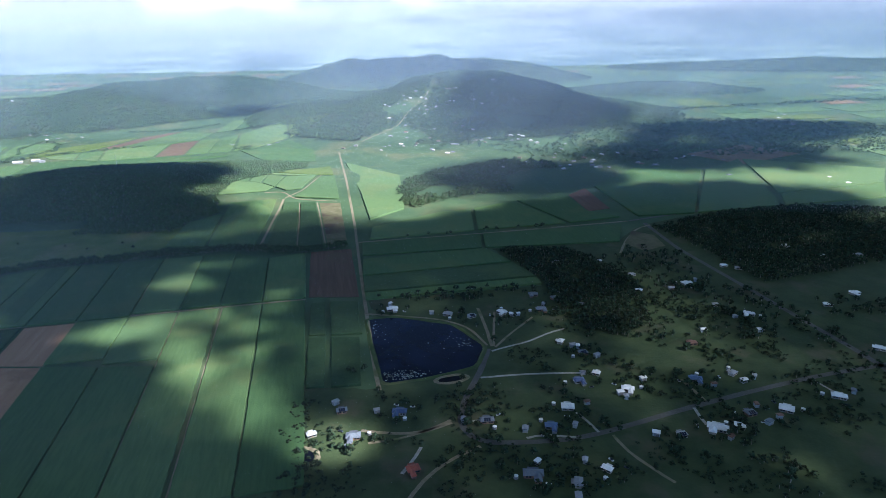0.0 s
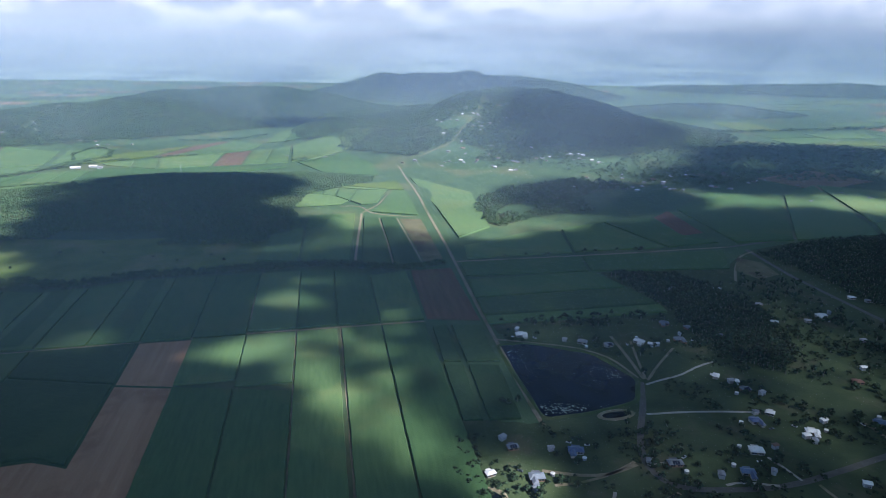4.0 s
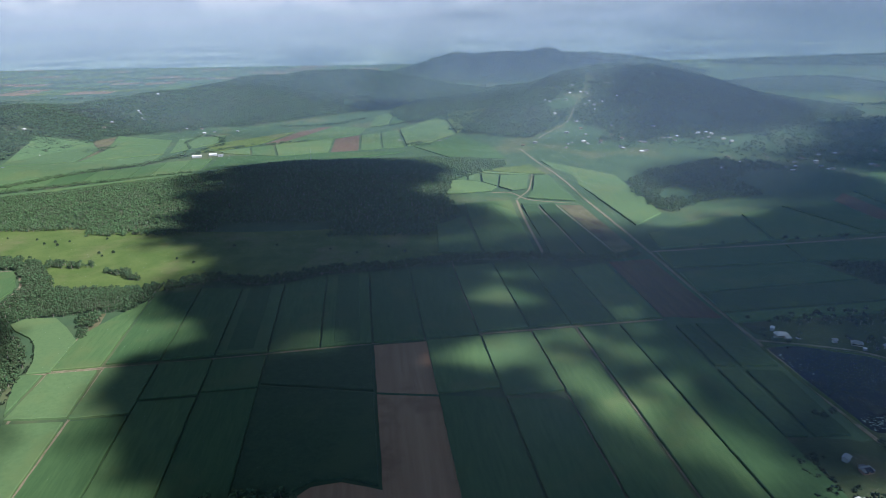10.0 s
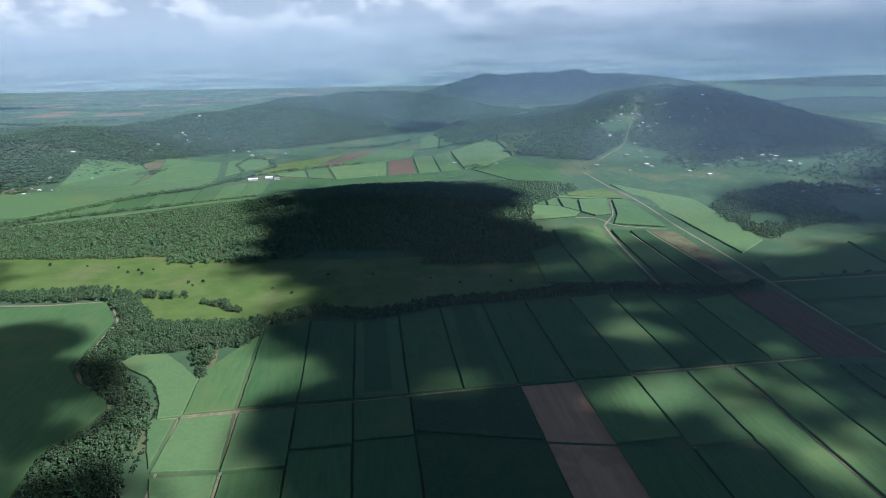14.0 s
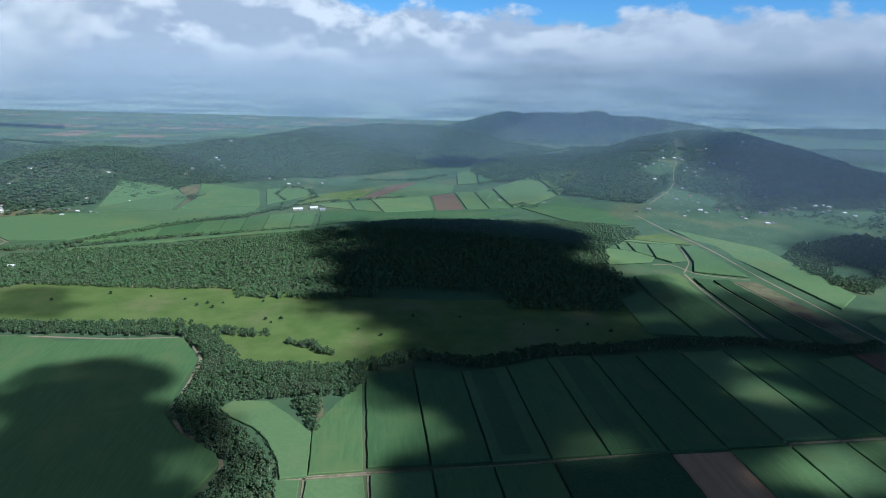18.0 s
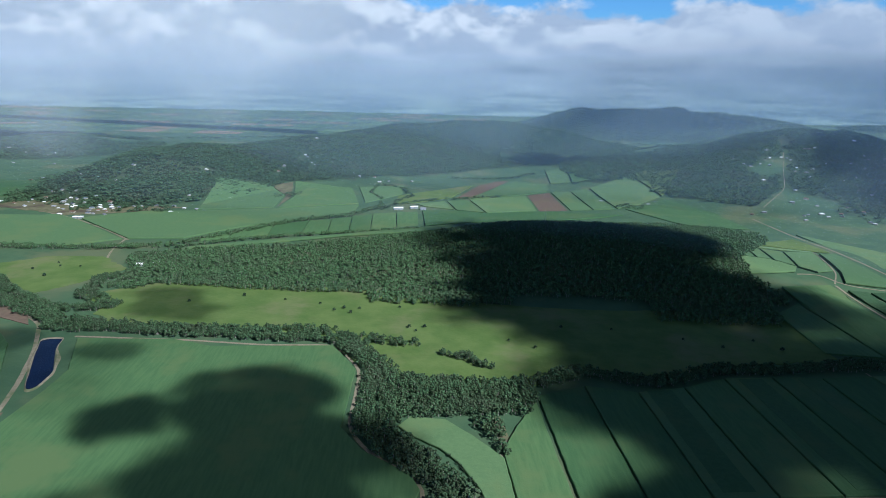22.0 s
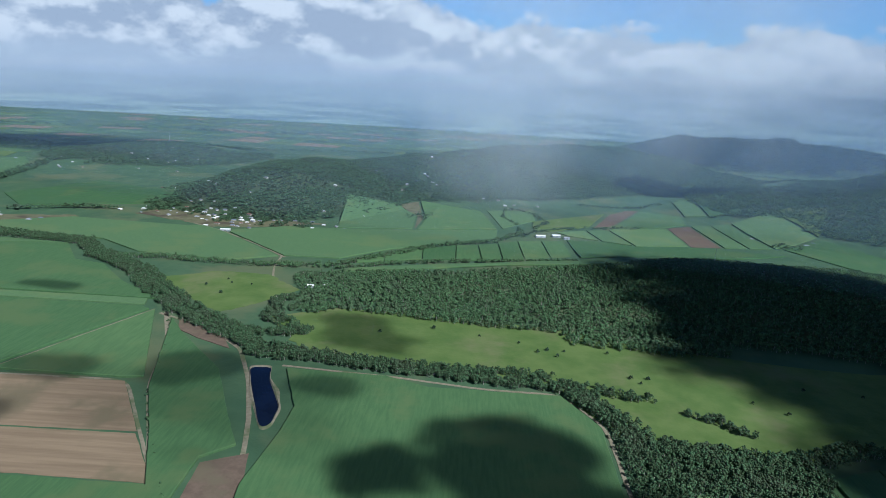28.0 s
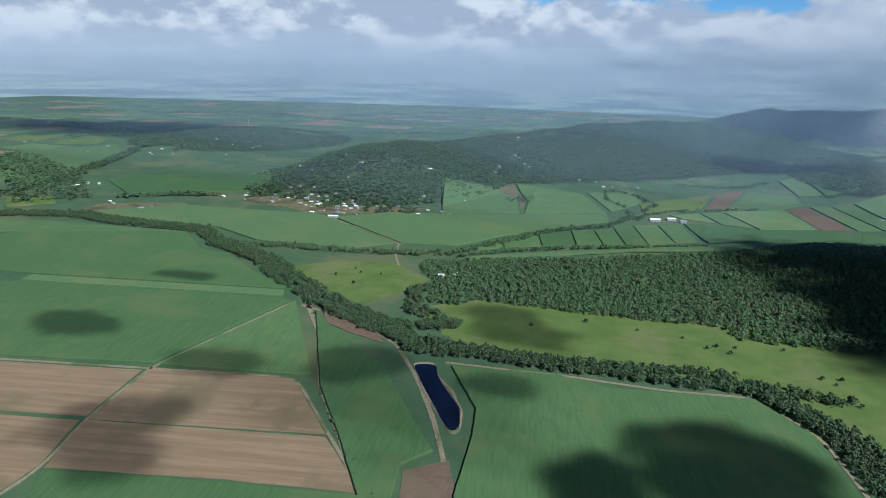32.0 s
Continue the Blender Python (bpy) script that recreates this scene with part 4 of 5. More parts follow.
wood("forest", scatter(FOREST, 6.3, 21, 0.95), 5.5, 11, 22, "dense dark eucalypt forest over a low hill")
CREEK = "band of tall dark trees along a creek"
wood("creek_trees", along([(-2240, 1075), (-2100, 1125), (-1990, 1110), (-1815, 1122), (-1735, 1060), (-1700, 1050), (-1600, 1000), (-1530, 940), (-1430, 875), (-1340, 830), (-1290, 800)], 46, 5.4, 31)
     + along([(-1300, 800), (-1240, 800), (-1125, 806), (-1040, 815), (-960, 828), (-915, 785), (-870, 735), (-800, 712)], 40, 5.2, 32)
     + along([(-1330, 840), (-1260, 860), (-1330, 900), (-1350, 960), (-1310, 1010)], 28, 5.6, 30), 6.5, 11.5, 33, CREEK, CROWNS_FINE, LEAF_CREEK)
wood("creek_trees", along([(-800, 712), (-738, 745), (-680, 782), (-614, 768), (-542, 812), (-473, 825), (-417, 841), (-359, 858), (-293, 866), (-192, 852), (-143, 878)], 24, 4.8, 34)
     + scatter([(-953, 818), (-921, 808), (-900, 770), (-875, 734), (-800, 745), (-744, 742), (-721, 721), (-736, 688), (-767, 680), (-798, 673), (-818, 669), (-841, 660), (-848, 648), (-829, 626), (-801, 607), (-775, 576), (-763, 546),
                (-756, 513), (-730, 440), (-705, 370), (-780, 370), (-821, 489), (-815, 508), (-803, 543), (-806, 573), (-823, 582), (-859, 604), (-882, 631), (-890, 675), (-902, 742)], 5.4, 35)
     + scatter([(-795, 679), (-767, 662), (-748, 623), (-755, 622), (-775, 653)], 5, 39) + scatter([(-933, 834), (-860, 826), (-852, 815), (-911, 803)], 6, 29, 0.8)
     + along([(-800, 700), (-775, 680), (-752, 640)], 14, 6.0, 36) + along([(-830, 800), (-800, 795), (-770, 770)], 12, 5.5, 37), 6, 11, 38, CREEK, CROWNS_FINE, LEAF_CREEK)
wood("creek_trees", along([(-1700, 1060), (-1632, 1089), (-1531, 1097), (-1440, 1118), (-1355, 1151), (-1300, 1240), (-1230, 1360), (-1124, 1455), (-1080, 1560)], 26, 6.5, 41) + along([(-1080, 1560), (-1105, 1650), (-1150, 1720), (-1160, 1850)], 11, 7, 40, 0.7)
     + along([(-1340, 1140), (-1270, 1200), (-1186, 1252), (-1095, 1292), (-956, 1330)], 14, 6.0, 42), 6, 10, 43, "thin line of trees along a side creek")
wood("valley_trees", along([(-1075, 1523), (-1060, 1581), (-996, 1649), (-900, 1702), (-822, 1746)], 12, 6, 101, 0.8) + along([(-640, 1955), (-560, 1985), (-470, 2010)], 14, 7, 102, 0.8)
     + along([(-1150, 1850), (-1080, 1800), (-1040, 1700), (-1060, 1620)], 18, 7, 103, 0.8) + scatter([(-560, 1680), (-520, 1730), (-470, 1700), (-500, 1650)], 9, 104, 0.8)
     + scatter([(-1380, 1590), (-1350, 1680), (-1300, 1690), (-1310, 1600)], 9, 105, 0.6) + scatter([(-420, 1800), (-330, 1960), (-260, 1900), (-330, 1760)], 11, 106, 0.5)
     + along([(-980, 2010), (-900, 2010), (-820, 2040), (-740, 2150)], 26, 8, 107, 0.8), 5, 9, 108, "small trees round farms of the far valley", CROWNS_FAR, LEAF_FAR, trunks=False, wide=1.4)
wood("roadside_wood", scatter([(-555, 350), (-533, 402), (-476, 411), (-452, 386), (-438, 350)], 7, 45), 8, 13, 46, "dark wood beside a bare plot")
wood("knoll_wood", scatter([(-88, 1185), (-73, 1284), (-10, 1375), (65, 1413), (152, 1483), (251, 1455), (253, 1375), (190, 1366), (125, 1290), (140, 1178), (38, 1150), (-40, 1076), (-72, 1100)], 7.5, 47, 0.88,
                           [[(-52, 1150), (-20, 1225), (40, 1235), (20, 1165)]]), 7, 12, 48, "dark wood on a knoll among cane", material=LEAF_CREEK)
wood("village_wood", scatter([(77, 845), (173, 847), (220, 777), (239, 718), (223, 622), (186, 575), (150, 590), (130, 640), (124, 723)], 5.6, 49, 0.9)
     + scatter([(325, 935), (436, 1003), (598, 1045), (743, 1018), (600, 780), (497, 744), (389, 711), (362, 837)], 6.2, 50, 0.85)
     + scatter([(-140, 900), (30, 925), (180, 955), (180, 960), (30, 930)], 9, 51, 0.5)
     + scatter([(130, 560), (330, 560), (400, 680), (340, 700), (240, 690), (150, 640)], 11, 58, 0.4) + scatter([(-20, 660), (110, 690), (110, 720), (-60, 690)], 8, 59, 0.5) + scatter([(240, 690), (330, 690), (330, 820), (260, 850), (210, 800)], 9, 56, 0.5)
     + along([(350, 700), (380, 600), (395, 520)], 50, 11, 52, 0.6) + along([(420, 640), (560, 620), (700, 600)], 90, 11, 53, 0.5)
     + along([(215, 420), (240, 380), (240, 340)], 40, 10, 54, 0.7) + along([(300, 560), (330, 600), (300, 640)], 30, 8, 55, 0.7), 5, 10, 57, "dark bush between scattered houses", material=LEAF_SHADED)
FARWOOD = "far blue-green bush on a hillside"


def hill_trees(index):
    cx, cy, a, b, turn, high, _ = HILLS[index]
    gap, seed, keep, edge = WOODED[index]
    c, s = math.cos(radians(turn)), math.sin(radians(turn))
    rim = [(cx + edge * (a * math.cos(k) * c - b * math.sin(k) * s), cy + edge * (a * math.cos(k) * s + b * math.sin(k) * c)) for k in [j * 0.2618 for j in range(24)]]
    return [p for p in scatter(rim, gap, seed) if wooded(*p, index)]


for hills, low, high, seed, wide in (((1, 2), 7, 13, 62, 1.6), ((3, 7), 7, 13, 65, 1.7), ((4,), 7, 13, 67, 1.6), ((5, 9), 7, 13, 70, 1.7), ((6,), 10, 16, 72, 1.9), ((8,), 12, 20, 74, 2.0)):
    wood("hill_wood", [q for k in hills for q in hill_trees(k)], low, high, seed, FARWOOD, CROWNS_FAR, LEAF_FAR, trunks=False, wide=wide)
wood("far_trees", scatter([(420, 1420), (700, 1480), (1300, 1500), (1500, 1800), (900, 2100), (480, 1950), (250, 1600)], 15, 75, 0.62)
     + scatter([(-2300, 1150), (-2200, 1260), (-2500, 1500), (-2900, 1700), (-3000, 1650)], 15, 76, 0.7) + along([(-3200, 2100), (-2500, 2700), (-1500, 3200), (-500, 3250), (700, 3000)], 60, 18, 77, 0.6)
     + along([(-4500, 3000), (-3000, 3600), (-1500, 4100), (500, 4500)], 90, 26, 78, 0.7) + along([(700, 2300), (1500, 2500), (2600, 2600)], 70, 18, 79, 0.7)
     + along([(-4200, 1900), (-3300, 1500), (-2700, 1250), (-2240, 1075)], 46, 14, 80, 0.8) + along([(-5000, 2600), (-3800, 2500), (-3100, 2350)], 120, 20, 81, 0.7)
     + along([(-2400, 1180), (-2439, 1325), (-2481, 1452), (-2562, 1652), (-2720, 1967), (-2958, 2260)], 55, 12, 95, 0.8) + along([(-2159, 1282), (-2074, 1355), (-1958, 1399)], 16, 8, 96)
     + along([(900, 1050), (1500, 1300), (2200, 1350)], 60, 14, 82, 0.8), 9, 15, 83, "far dark lines of trees across the plain", CROWNS_FAR, LEAF_FAR, trunks=False, wide=1.5)


wood("hedge", along([(-799, 617), (-782, 596), (-767, 572), (-763, 549), (-752, 522), (-742, 480)], 2.5, 2.5, 93), 2.0, 3.6, 94, "thin dark hedge round a small field", trunks=False, wide=1.3, material=LEAF_SHADED)
wood("lane_trees", along([(-1450, 862), (-1395, 782), (-1338, 676), (-1286, 612), (-1216, 535)], 5, 5, 91, 0.7), 2.0, 4.0, 92, "row of small bushes along a farm lane", trunks=False, wide=1.4)
def clumped(spots, need=0.08):
    """Only the places within uneven thickets."""
    return [(x, y) for x, y in spots if noise.noise(Vector((x * 0.017, y * 0.017, 3))) + 0.6 * noise.noise(Vector((x * 0.05, y * 0.05, 8))) > need]


wood("shrubs", clumped(scatter([(-125, 345), (-125, 460), (-60, 480), (60, 480), (60, 560), (100, 690), (330, 690), (420, 520), (420, 345)], 5.5, 84, 0.7, [inset(POND, -8)]))
     + along([(-118, 470), (-120, 430), (-105, 400), (-100, 360)], 30, 6, 85), 1.5, 4.5, 86, "low dark shrubs dotted about the gardens", material=LEAF_SHADED, trunks=False, wide=1.5)
wood("village_trees", along([(-1930, 1425), (-1790, 1450), (-1660, 1395), (-1520, 1430)], 90, 8.5, 87) + along([(-30, 1640), (130, 1690), (330, 1470), (520, 1500)], 120, 13, 88, 0.8)
     + along([(-1480, 1560), (-1440, 1700), (-1405, 1950)], 60, 12, 89), 5, 9, 90, "garden trees between far houses", CROWNS_FAR, LEAF_FAR, trunks=False, wide=1.5)


# single trees
def make_tree(seed, lobes):
    rng = np.random.default_rng(seed)
    tree = new("tree")
    v, f = leafy_shape(rng, lobes, 0.95)
    crown = solid("crown", [tuple(p) for p in v * 9.0], [tuple(int(i) for i in t) for t in f], LEAF_SHADED)
    trunk = solid("trunk", [tuple(p) for p in TRUNK[0] * 9.0], [tuple(int(i) for i in t) for t in TRUNK[1]], BARK)
    crown.parent = trunk.parent = tree
    return tagged(tree, "single dark green tree standing in rough grass", "tree", "single trees")


TREES = [make_tree(90 + k, 26) for k in range(6)]
tree_rng = random.Random(14)
placed = 0


def plant(x, y, size=1.0):
    global placed
    m = pose(x, y, land(x, y) - 0.2, 0, 0, tree_rng.uniform(0, 360)) @ Matrix.Scale(size * tree_rng.uniform(0.75, 1.2), 4)
    if placed < len(TREES):
        TREES[placed].matrix_world = m
    else:
        base = TREES[placed % len(TREES)]
        t = copy_thing(base, m)
        t.matrix_basis = m
    placed += 1


for x, y in ((-1180, 900), (-1120, 935), (-1010, 925), (-985, 905), (-975, 915), (-962, 900), (-955, 918), (-905, 930), (-880, 868), (-870, 858), (-862, 872), (-700, 900), (-640, 905),
             (-560, 890), (-520, 875), (-480, 900), (-455, 880), (-760, 850), (-730, 835), (-1060, 930), (-1480, 985), (-1450, 1005), (-1440, 960), (-1465, 1020), (-1420, 1010)):
    plant(x, y, 0.55)
res_rng = random.Random(19)
for k in range(520):
    x, y = res_rng.uniform(-125, 330), res_rng.uniform(345, 690)
    if inside(x, y, inset(POND, -8)) or (x < -90 and y > 470) or not clumped([(x, y)], 0.16):
        continue
    plant(x, y, res_rng.uniform(0.45, 0.95))

# ---- houses ----
house_rng = random.Random(27)


def slope(bm, outline, ridge, z0, z1):
    """A hipped roof over a rectangle: eaves, then the ridge line."""
    x0, y0, x1, y1 = outline
    e = [bm.verts.new(p) for p in ((x0, y0, z0), (x1, y0, z0), (x1, y1, z0), (x0, y1, z0))]
    r = [bm.verts.new((rx, (y0 + y1) / 2, z1)) for rx in ridge]
    for f in ((e[0], e[1], r[1], r[0]), (e[1], e[2], r[1]), (e[2], e[3], r[0], r[1]), (e[3], e[0], r[0]), (e[3], e[2], e[1], e[0])):
        bm.faces.new(f)


def make_house(x, y, turn, wide, deep, roof, words, shed=False, wing=False, solar=False, pool=False):
    """A low house: walls, a roof with eaves, windows, a door, perhaps a wing and panels."""
    house = new("shed" if shed else "house")
    house.matrix_world = pose(x, y, land(x, y), 0, 0, turn)
    wide, deep = 0.86 * wide, 0.86 * deep
    w, d, h = wide / 2, deep / 2, 3.4 if shed else 2.7
    wall_paint = WALL if roof in ("white", "blue", "grey") else BRICK_WALL
    piece("wall", box(bmesh.new(), -w, -d, -0.5, w, d, h), STEEL if shed else wall_paint, house)
    bm = bmesh.new()
    rise = 0.19 * deep if shed else 0.26 * deep
    slope(bm, (-w - 0.6, -d - 0.6, w + 0.6, d + 0.6), (-w - 0.59, w + 0.59) if shed else (-w + d * 0.8, w - d * 0.8), h, h + rise)
    top = piece("roof", bm, ROOFS[roof], house)
    if wing:
        sgn = house_rng.choice((-1, 1))
        piece("wing_wall", box(bmesh.new(), sgn * w * 0.45 - w * 0.35, -d - 5, -0.5, sgn * w * 0.45 + w * 0.35, -d + 0.2, h), wall_paint, house)
        bm = bmesh.new()
        slope(bm, (-3.5 - 0.6, -w * 0.35 - 0.5, 4.5, w * 0.35 + 0.5), (-2.0, 3.2), h - 0.02, h + rise * 0.8)
        bmesh.ops.transform(bm, matrix=pose(sgn * w * 0.45, -d - 2.0, 0, 0, 0, 90), verts=bm.verts)
        piece("wing_roof", bm, ROOFS[roof], house)
    if shed:
        piece("door", box(bmesh.new(), -1.8, -d - 0.06, 0, 1.8, -d + 0.02, 2.9), ROOFS["grey"], house, "wide roller door")
    else:
        for k, wx in enumerate((-0.68, -0.34, 0.34, 0.7)):
            for side in (-1, 1):
                piece("window", box(bmesh.new(), wx * w - 0.8, side * d - 0.05, 0.9, wx * w + 0.8, side * d + 0.05, 2.1), GLASS, house)
        piece("door", box(bmesh.new(), -0.5, -d - 0.06, 0, 0.5, -d + 0.02, 2.05), TIMBER, house)
        bm = bmesh.new()
        box(bm, -w * 0.6, d, h - 0.35, w * 0.6, d + 2.8, h - 0.2)
        piece("verandah_roof", bm, ROOFS[roof], house)
        for px in (-0.58, 0.0, 0.58):
            piece("post", box(bmesh.new(), px * w - 0.07, d + 2.55, -0.3, px * w + 0.07, d + 2.69, h - 0.35), TIMBER, house)
    if solar:
        tilt = math.atan2(rise, d + 0.6)
        for k in range(3):
            bm = box(bmesh.new(), -0.8, -1.6, 0.04, 0.8, 1.6, 0.10)
            bmesh.ops.transform(bm, matrix=Matrix.Translation((-1.8 + 1.8 * k, -(d + 0.6) * 0.52, h + rise * 0.50)) @ Matrix.Rotation(tilt, 4, "X"), verts=bm.verts)
            piece("solar_panel", bm, PANEL, house)
    tagged(house, words, "shed" if shed else "house", "houses of the settlement")
    return house


TONES = {"white": "low house with a pale white metal roof", "blue": "low house with a bright blue metal roof", "slate": "low house with a blue-grey roof",
         "grey": "low house with a grey metal roof", "red": "brick house with a red tiled roof", "brown": "low house with a brown roof"}


for x, y, turn, wide, deep, roof, extra in (
        (-58, 649, 8, 19, 11, "white", "w"), (4, 633, -20, 15, 9, "grey", ""), (30, 627, 30, 14, 8, "grey", "s"), (64, 636, -35, 17, 9, "white", "w"),
        (108, 642, 10, 17, 10, "slate", "w"), (-86, 450, 15, 13, 8, "slate", "s"), (-105, 418, 25, 11, 7, "white", ""), (-72, 415, 5, 17, 11, "slate", "w"),
        (-38, 447, -5, 18, 10, "blue", "w"), (-24, 375, 20, 14, 11, "red", "w"), (33, 433, 3, 17, 9, "slate", "s")):
    make_house(x, y, turn, 0.72 * wide, 0.72 * deep, roof, TONES[roof], wing="w" in extra, solar="s" in extra)
for x, y, turn, wide, deep, roof, extra in (
        (83, 424, -6, 15, 9, "blue", "w"), (61, 368, -4, 22, 11, "slate", "w"), (101, 450, -8, 16, 12, "white", ""), (116, 565, 60, 12, 8, "white", ""),
        (158, 476, -15, 16, 9, "white", "w"), (133, 541, 15, 13, 9, "slate", "s"), (119, 491, 10, 14, 10, "blue", "w"), (137, 503, -30, 10, 8, "white", ""),
        (222, 490, -10, 17, 10, "blue", "w"), (244, 557, 5, 14, 9, "brown", ""), (329, 621, -12, 20, 9, "white", "w"), (259, 499, 40, 12, 8, "grey", "")):
    make_house(x, y, turn, 0.72 * wide, 0.72 * deep, roof, TONES[roof], wing="w" in extra, solar="s" in extra)
for x, y, turn, wide, deep, roof, extra in (
        (212, 418, -25, 24, 12, "white", "w"), (230, 420, -20, 12, 10, "white", ""), (278, 442, -30, 17, 13, "white", ""), (246, 437, 15, 13, 10, "slate", "s"),
        (331, 459, -25, 18, 10, "white", ""), (181, 410, 10, 11, 8, "grey", "s"), (91, 358, 80, 14, 8, "grey", ""), (114, 372, -40, 12, 7, "white", ""),
        (295, 710, 5, 20, 9, "white", "w"), (231, 690, -30, 13, 8, "white", ""), (237, 740, 25, 15, 8, "grey", ""), (207, 789, 10, 14, 8, "white", "")):
    make_house(x, y, turn, 0.72 * wide, 0.72 * deep, roof, TONES[roof], wing="w" in extra, solar="s" in extra)
for x, y, turn, wide, deep, roof, extra in (
        (480, 840, 5, 18, 9, "white", "w"), (510, 796, -10, 12, 8, "white", ""), (476, 672, 12, 18, 9, "white", "w"), (427, 641, -8, 14, 8, "white", ""),
        (418, 540, -30, 18, 9, "white", ""), (379, 756, 0, 13, 8, "grey", ""), (155, 652, 20, 11, 8, "slate", ""), (105, 683, -5, 16, 9, "slate", "w"),
        (128, 672, 30, 12, 9, "slate", ""), (272, 694, 8, 12, 7, "grey", ""), (364, 766, 10, 13, 8, "white", ""), (150, 790, 5, 15, 7, "grey", "")):
    make_house(x, y, turn, 0.72 * wide, 0.72 * deep, roof, TONES[roof], wing="w" in extra)
for x, y, turn, roof in ((88, 344, 85, "grey"), (62, 420, 80, "slate"), (126, 556, 10, "grey"), (145, 535, 30, "grey"), (266, 584, 0, "white"), (323, 582, 5, "white"), (263, 486, 20, "white"),
                         (162, 412, -20, "white"), (-93, 462, 40, "grey"), (74, 629, -30, "white"), (176, 492, 20, "white"), (303, 645, 10, "grey"), (255, 424, 30, "slate"), (150, 470, 10, "white")):
    make_house(x, y, turn, 6, 4.5, roof, "small metal garden shed beside a house", shed=True)


# tanks and parked cars round the houses
def make_tank(x, y):
    tank = new("water_tank")
    tank.matrix_world = pose(x, y, land(x, y))
    bm = bmesh.new()
    bmesh.ops.create_cone(bm, cap_ends=True, segments=16, radius1=1.7, radius2=1.7, depth=2.4, matrix=Matrix.Translation((0, 0, 1.0)))
    piece("wall", bm, ROOFS["grey"], tank)
    bm = bmesh.new()
    bmesh.ops.create_cone(bm, cap_ends=True, segments=16, radius1=1.8, radius2=0.2, depth=0.5, matrix=Matrix.Translation((0, 0, 2.45)))
    piece("roof", bm, ROOFS["white"], tank)
    tagged(tank, "round pale rainwater tank beside a house", "water tank", "water tanks")


def make_car(x, y, turn, material, words):
    car = new("car")
    car.matrix_world = pose(x, y, land(x, y) + 0.05, 0, 0, turn)
    bm = box(bmesh.new(), -2.2, -0.88, 0.35, 2.2, 0.88, 0.95)
    bmesh.ops.bevel(bm, geom=bm.edges[:], offset=0.12, segments=2, affect="EDGES")
    piece("body", bm, material, car)
    bm = box(bmesh.new(), -1.5, -0.78, 0.93, 0.9, 0.78, 1.5)
    for v in bm.verts:
        if v.co.z > 1.2:
            v.co.x *= 0.72
            v.co.y *= 0.86
    piece("cabin", bm, GLASS, car, "dark glazed cabin")
    for wx in (-1.35, 1.35):
        for wy in (-0.82, 0.82):
            bm = bmesh.new()
            bmesh.ops.create_cone(bm, cap_ends=True, segments=12, radius1=0.33, radius2=0.33, depth=0.22, matrix=pose(wx, wy, 0.33, 90))
            piece("wheel", bm, RUBBER, car)
    tagged(car, words, "car", "parked cars")


for k, (hx, hy) in enumerate(((-58, 649), (4, 633), (64, 636), (108, 642), (-72, 415), (-38, 447), (33, 433), (83, 424), (61, 368), (101, 450), (158, 476), (119, 491), (222, 490),
                              (329, 621), (212, 418), (278, 442), (331, 459), (114, 372), (295, 710), (133, 541), (259, 499), (246, 437))):
    a = house_rng.uniform(0, 6.28)
    make_tank(hx + 13 * math.cos(a), hy + 10 * math.sin(a))
    for j in range(house_rng.choice((1, 1, 2))):
        b = a + 2.0 + j
        dark = house_rng.random() < 0.3
        make_car(hx + 15 * math.cos(b), hy + 12 * math.sin(b), house_rng.uniform(0, 180), CAR_DARK if dark else CAR_WHITE,
                 "dark car parked on the grass" if dark else "white car parked on the grass")
    c = a + 4.2
    make_house(hx + 19 * math.cos(c), hy + 13 * math.sin(c), house_rng.uniform(0, 90), 5, 3.6, house_rng.choice(("grey", "slate", "white", "brown")), "small metal garden shed beside a house", shed=True)
    for j in range(7):
        d = house_rng.uniform(0, 6.28)
        plant(hx + 17 * math.cos(d), hy + 15 * math.sin(d), house_rng.uniform(0.4, 0.8))


# the far settlements: one small house, set down again and again
def far_house(roof):
    house = new("far_house")
    piece("wall", box(bmesh.new(), -7, -4.5, -1.5, 7, 4.5, 2.8), WALL, house)
    bm = bmesh.new()
    slope(bm, (-7.6, -5.1, 7.6, 5.1), (-3.6, 3.6), 2.8, 5.2)
    piece("roof", bm, ROOFS[roof], house)
    piece("window", box(bmesh.new(), -4.5, -4.56, 0.9, -2.5, -4.45, 2.1), GLASS, house)
    piece("window", box(bmesh.new(), 2.5, -4.56, 0.9, 4.5, -4.45, 2.1), GLASS, house)
    return tagged(house, "far %s-roofed house among trees" % roof, "house", "far houses")


FAR = [far_house(r) for r in ("white", "grey", "slate", "white", "brown", "grey", "slate")]
far_count = 0


def put_far(x, y, size=1.0):
    global far_count
    k = far_count % len(FAR)
    m = pose(x, y, land(x, y) + 0.3, 0, 0, house_rng.uniform(-40, 40)) @ Matrix.Scale(size, 4)
    if far_count < len(FAR):
        FAR[k].matrix_world = m
    else:
        copy_thing(FAR[k], m).matrix_basis = m
    far_count += 1


for x, y in FAR_SPOTS:
    put_far(x, y, house_rng.uniform(0.42, 0.75))
for x, y, turn, wide, deep, roof in ((-1338, 1033, 15, 16, 9, "white"), (-1318, 1046, 60, 9, 7, "white"), (-1040, 1542, 20, 24, 12, "white"), (-1008, 1562, 20, 20, 12, "white"),
                                     (-985, 1550, 20, 14, 10, "grey"), (-1650, 1306, 15, 22, 10, "white")):
    make_house(x, y, turn, wide, deep, roof, "long farm shed with a pale metal roof", shed=True)


